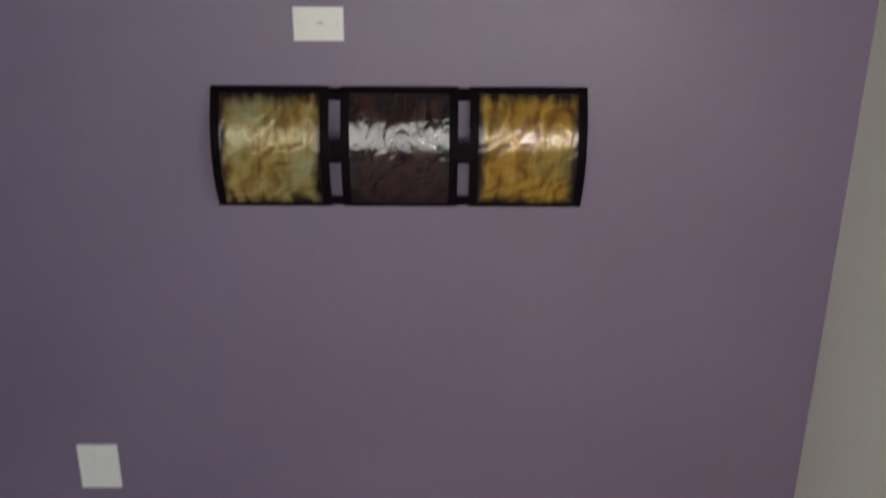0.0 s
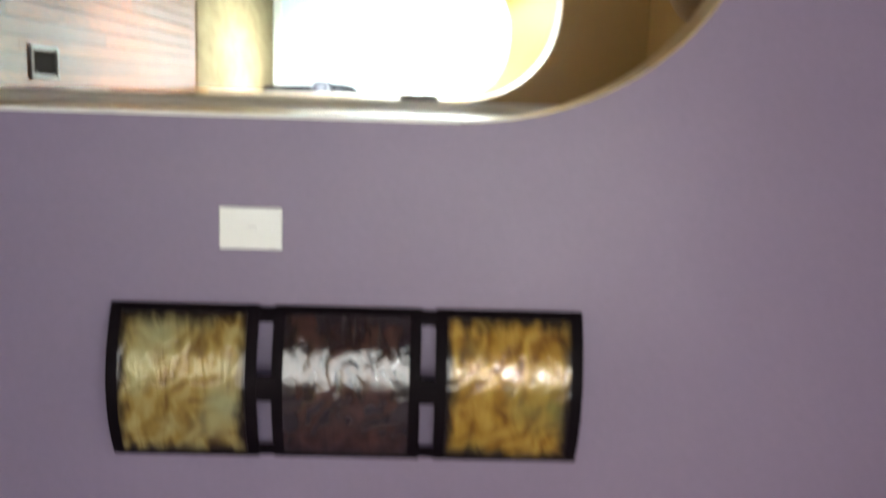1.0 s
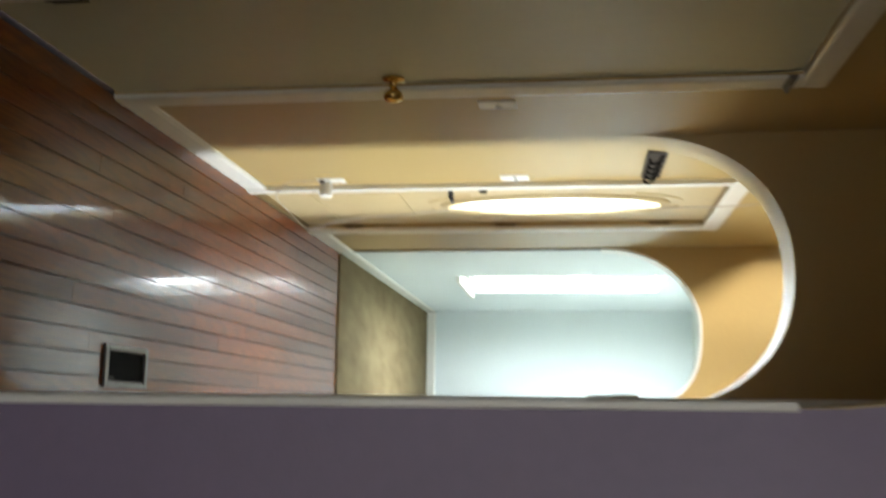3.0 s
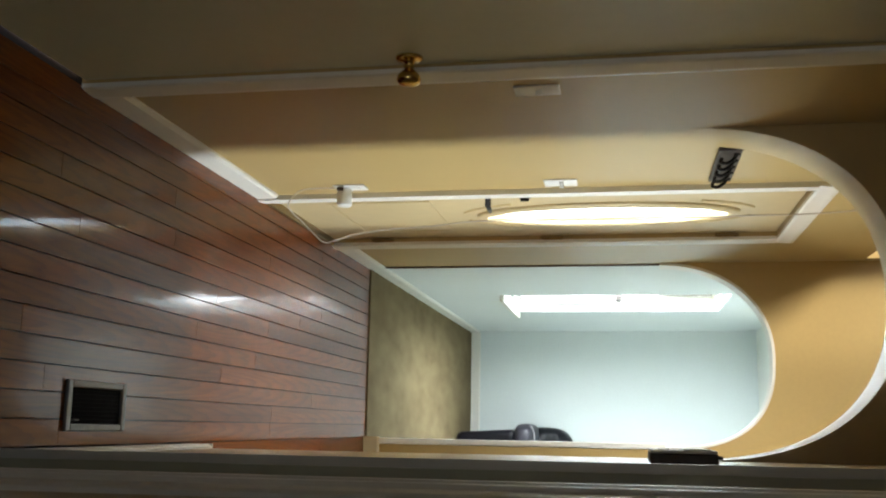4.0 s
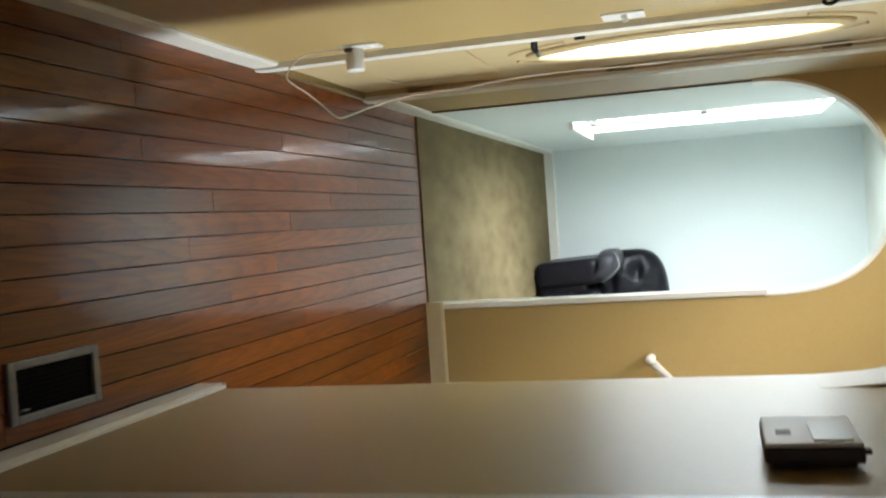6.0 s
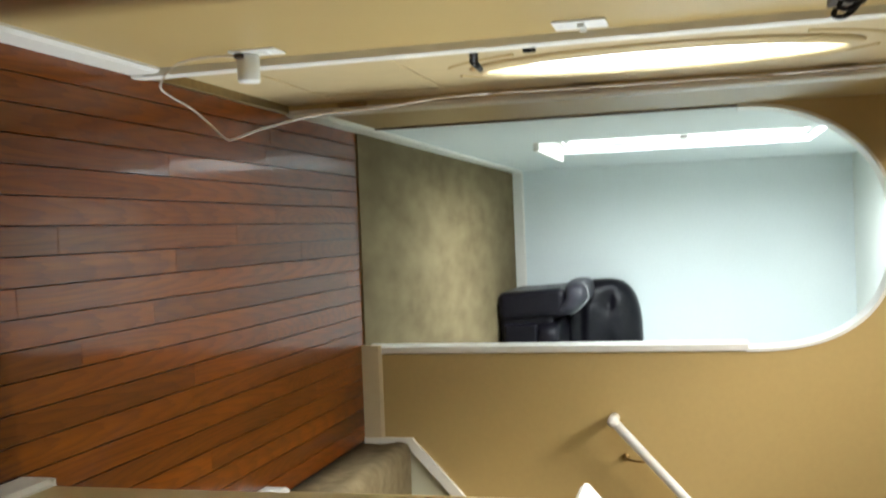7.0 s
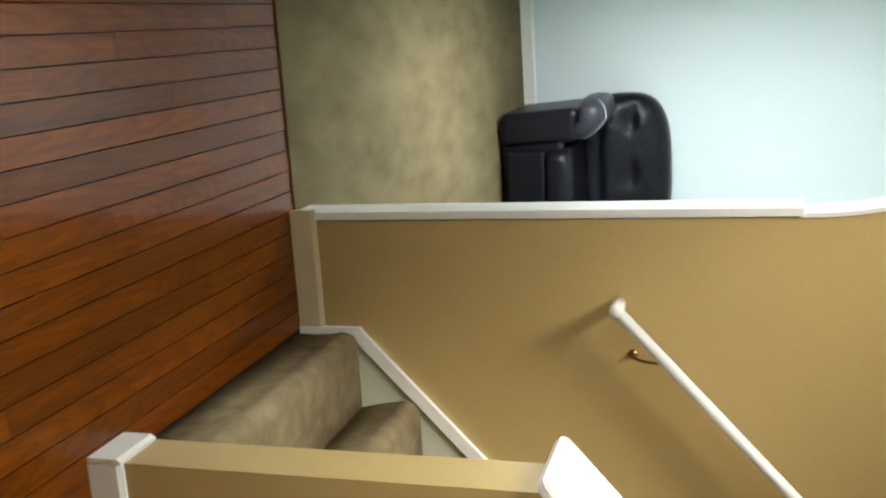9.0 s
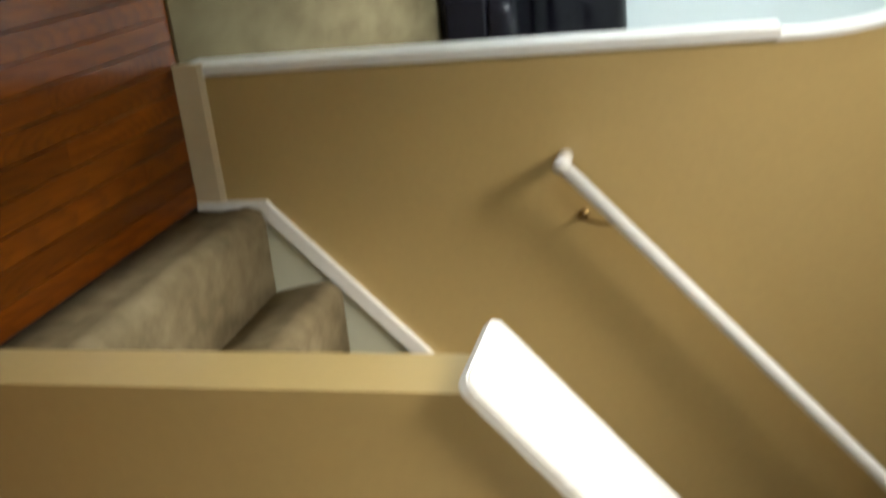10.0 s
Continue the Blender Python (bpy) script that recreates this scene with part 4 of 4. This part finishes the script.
ceiling_dome("ceiling_lamp", "unlit amber glass bowl ceiling lamp with a brass finial", 0.45, 1.90, 0.175, SHADE)
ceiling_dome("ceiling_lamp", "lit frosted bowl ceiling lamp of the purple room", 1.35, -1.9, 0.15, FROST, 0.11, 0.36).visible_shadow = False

# ---------------------------------------------------------------- wall art: three bowed panels joined by small bars
art = thing("wall_art", "tall three-panel bowed metal wall art in gold and dark brown", "wall art")
AX0, AX1, AZ0, AZ1 = 1.303, 1.612, 0.893, 1.814


def bowed(z0, z1, x0, x1, lift, t=0.006, n=56):
    """A sheet bowed towards the room round an upright axis: 0.06 m deep at its middle."""
    bm = bmesh.new()
    cx, half = (AX0 + AX1) / 2, (AX1 - AX0) / 2
    rows = []
    for i in range(n + 1):
        x = x0 + (x1 - x0) * i / n
        d = 0.012 + 0.052 * (1 - ((x - cx) / half) ** 2) + lift
        rows.append([bm.verts.new(p) for p in ((x, YA - d, z0), (x, YA - d, z1), (x, YA - d + t, z1), (x, YA - d + t, z0))])
    for a, b in zip(rows, rows[1:]):
        for k in range(4):
            f = bm.faces.new((a[k], a[(k + 1) % 4], b[(k + 1) % 4], b[k]))
            f.smooth = False
    bm.faces.new(rows[0]), bm.faces.new(rows[-1][::-1])
    return bm


ph, gap = 0.288, 0.0285
for k, (mat, nm) in enumerate(((PALEGOLD, "pale gold brushed field"), (SEPIA, "dark sepia painted field"), (GOLD, "gold brushed field"))):
    z0 = AZ0 + k * (ph + gap)
    p = part("panel", bowed(z0, z0 + ph, AX0, AX1, 0.0), ARTBORDER, art, "black-brown lacquered panel")
    part("painted_field", bowed(z0 + 0.022, z0 + ph - 0.022, AX0 + 0.014, AX1 - 0.012, 0.0025, 0.004), mat, p, nm)
    if k < 2:
        for x0, x1 in ((AX0 + 0.004, AX0 + 0.03), (AX1 - 0.03, AX1 - 0.004), (1.432, 1.482)):
            part("joining_bar", bowed(z0 + ph, z0 + ph + gap, x0, x1, -0.002, n=4), ARTBORDER, art)
    for x in (AX0 + 0.05, AX1 - 0.05):
        part("stand_off", boxm(x - 0.01, x + 0.01, YA - 0.03, YA, z0 + 0.05, z0 + ph - 0.05), ARTBORDER, art)

# ---------------------------------------------------------------- recliner in the far room
chair = thing("recliner", "dark leather recliner with a tufted back against the pale wall", "armchair")
CX, CY = 1.335, 8.0


part("base", boxm(CX - 0.40, CX + 0.40, CY + 0.02, CY + 0.74, 0.03, 0.40, 0.03, 3), LEATHER, chair)
part("footrest", boxm(CX - 0.22, CX + 0.22, CY - 0.03, CY + 0.04, 0.06, 0.30, 0.025, 3), LEATHER, chair)
part("seat", puff(bmesh.new(), CX, CY + 0.28, 0.37, 0.235, 0.34, 0.085, 0.4), LEATHER, chair)
bm = puff(bmesh.new(), CX, CY + 0.66, 0.685, 0.485, 0.16, 0.29, 0.66, 120, 64)
for v in bm.verts:
    if v.co.y < CY + 0.66:
        u, w = v.co.x - CX, v.co.z - 0.685
        dent = sum(math.exp(-((u - tx) ** 2 / 0.004 + (w - 0.045) ** 2 / 0.0025)) for tx in (-0.30, 0.04, 0.38))
        fold = 0.6 * math.exp(-((w - 0.045 - 0.02 * math.cos(u * 18)) ** 2) / 0.0008) + math.exp(-((w + 0.15) ** 2) / 0.0012)
        v.co.y += 0.036 * dent + 0.015 * fold + 0.010 * noise.noise(Vector((u * 9, w * 9, 3))) + 0.006 * noise.noise(Vector((u * 22, w * 22, 7)))
    v.co.y += 0.22 * (v.co.z - 0.5)
part("backrest", bm, LEATHER, chair, "tufted dark leather backrest")
for s in (-1, 1):
    bm = boxm(CX + s * 0.34 - 0.10, CX + s * 0.34 + 0.10, CY - 0.01, CY + 0.72, 0.02, 0.50, 0.05, 4)
    for v in bm.verts:
        v.co.x += s * 0.06 * max(0, v.co.z - 0.1)
    arm = part("arm", bm, LEATHER, chair)
    bm = puff(bmesh.new(), CX + s * 0.385, CY + 0.32, 0.565, 0.125, 0.36, 0.085, 0.55)
    for v in bm.verts:
        v.co.z -= 0.10 * max(0.0, -s * (v.co.x - (CX + s * 0.385))) / 0.125
    part("arm_pad", bm, LEATHERPAD, arm, "grey padded arm top")
    arc = []
    for k in range(-9, 10):
        u = 0.118 * k / 9.5
        arc.append((CX + s * 0.385 + u, CY + 0.06, 0.565 + 0.085 * (1 - (abs(u) / 0.125) ** 2.6) ** 0.5 - 0.10 * max(0.0, -s * u) / 0.125))
    part("piping", tube(bmesh.new(), arc, 0.006), PIPING, arm, "pale piping")
for sx in (-0.33, 0.33):
    for y in (0.08, 0.68):
        part("foot", rod(bmesh.new(), (CX + sx, CY + y, 0.006), (CX + sx, CY + y, 0.05), 0.022, 0.026), BLACKIRON, chair)

# ---------------------------------------------------------------- floor planks, last
PW = 0.0655
LENGTHS = (0.9, 1.5, 2.1, 2.6)
plank_mesh = {}
for L in LENGTHS:
    bm = bmesh.new()
    g = 0.0015
    o = [(-PW / 2 + g, -0.012), (PW / 2 - g, -0.012), (PW / 2 - g, 0.0), (-PW / 2 + g, 0.0)]
    prism(bm, o, "y", 0.0005, L - 0.0005)
    bmesh.ops.recalc_face_normals(bm, faces=bm.faces)
    me = bpy.data.meshes.new("plank")
    bm.to_mesh(me)
    bm.free()
    me.materials.append(OAK)
    plank_mesh[L] = me
rnd = random.Random(5)
for r in range(20):
    x = 0.004 + PW * (r + 0.5)
    if x < W:
        y = YA
    else:
        y = YB + 0.18
    end = YC + 0.018 if x < 1.35 else HY0
    first = rnd.uniform(0.35, 1.0)
    while y < end - 0.02:
        L = rnd.choice(LENGTHS)
        cut = min(first, (end - y) / L)
        first = 1.0
        ob = new("plank", plank_mesh[L])
        ob.parent = floor
        ob.location, ob.scale = (x, y, 0.0), (1, cut, 1)
        ob.rotation_euler = (0, rnd.gauss(0, 0.0028), 0)
        y += L * cut
part("planks_far", boxm(0.004 + PW * 20, 4.9, YB + 0.18, HY0, -0.012, -0.001), OAK, floor)
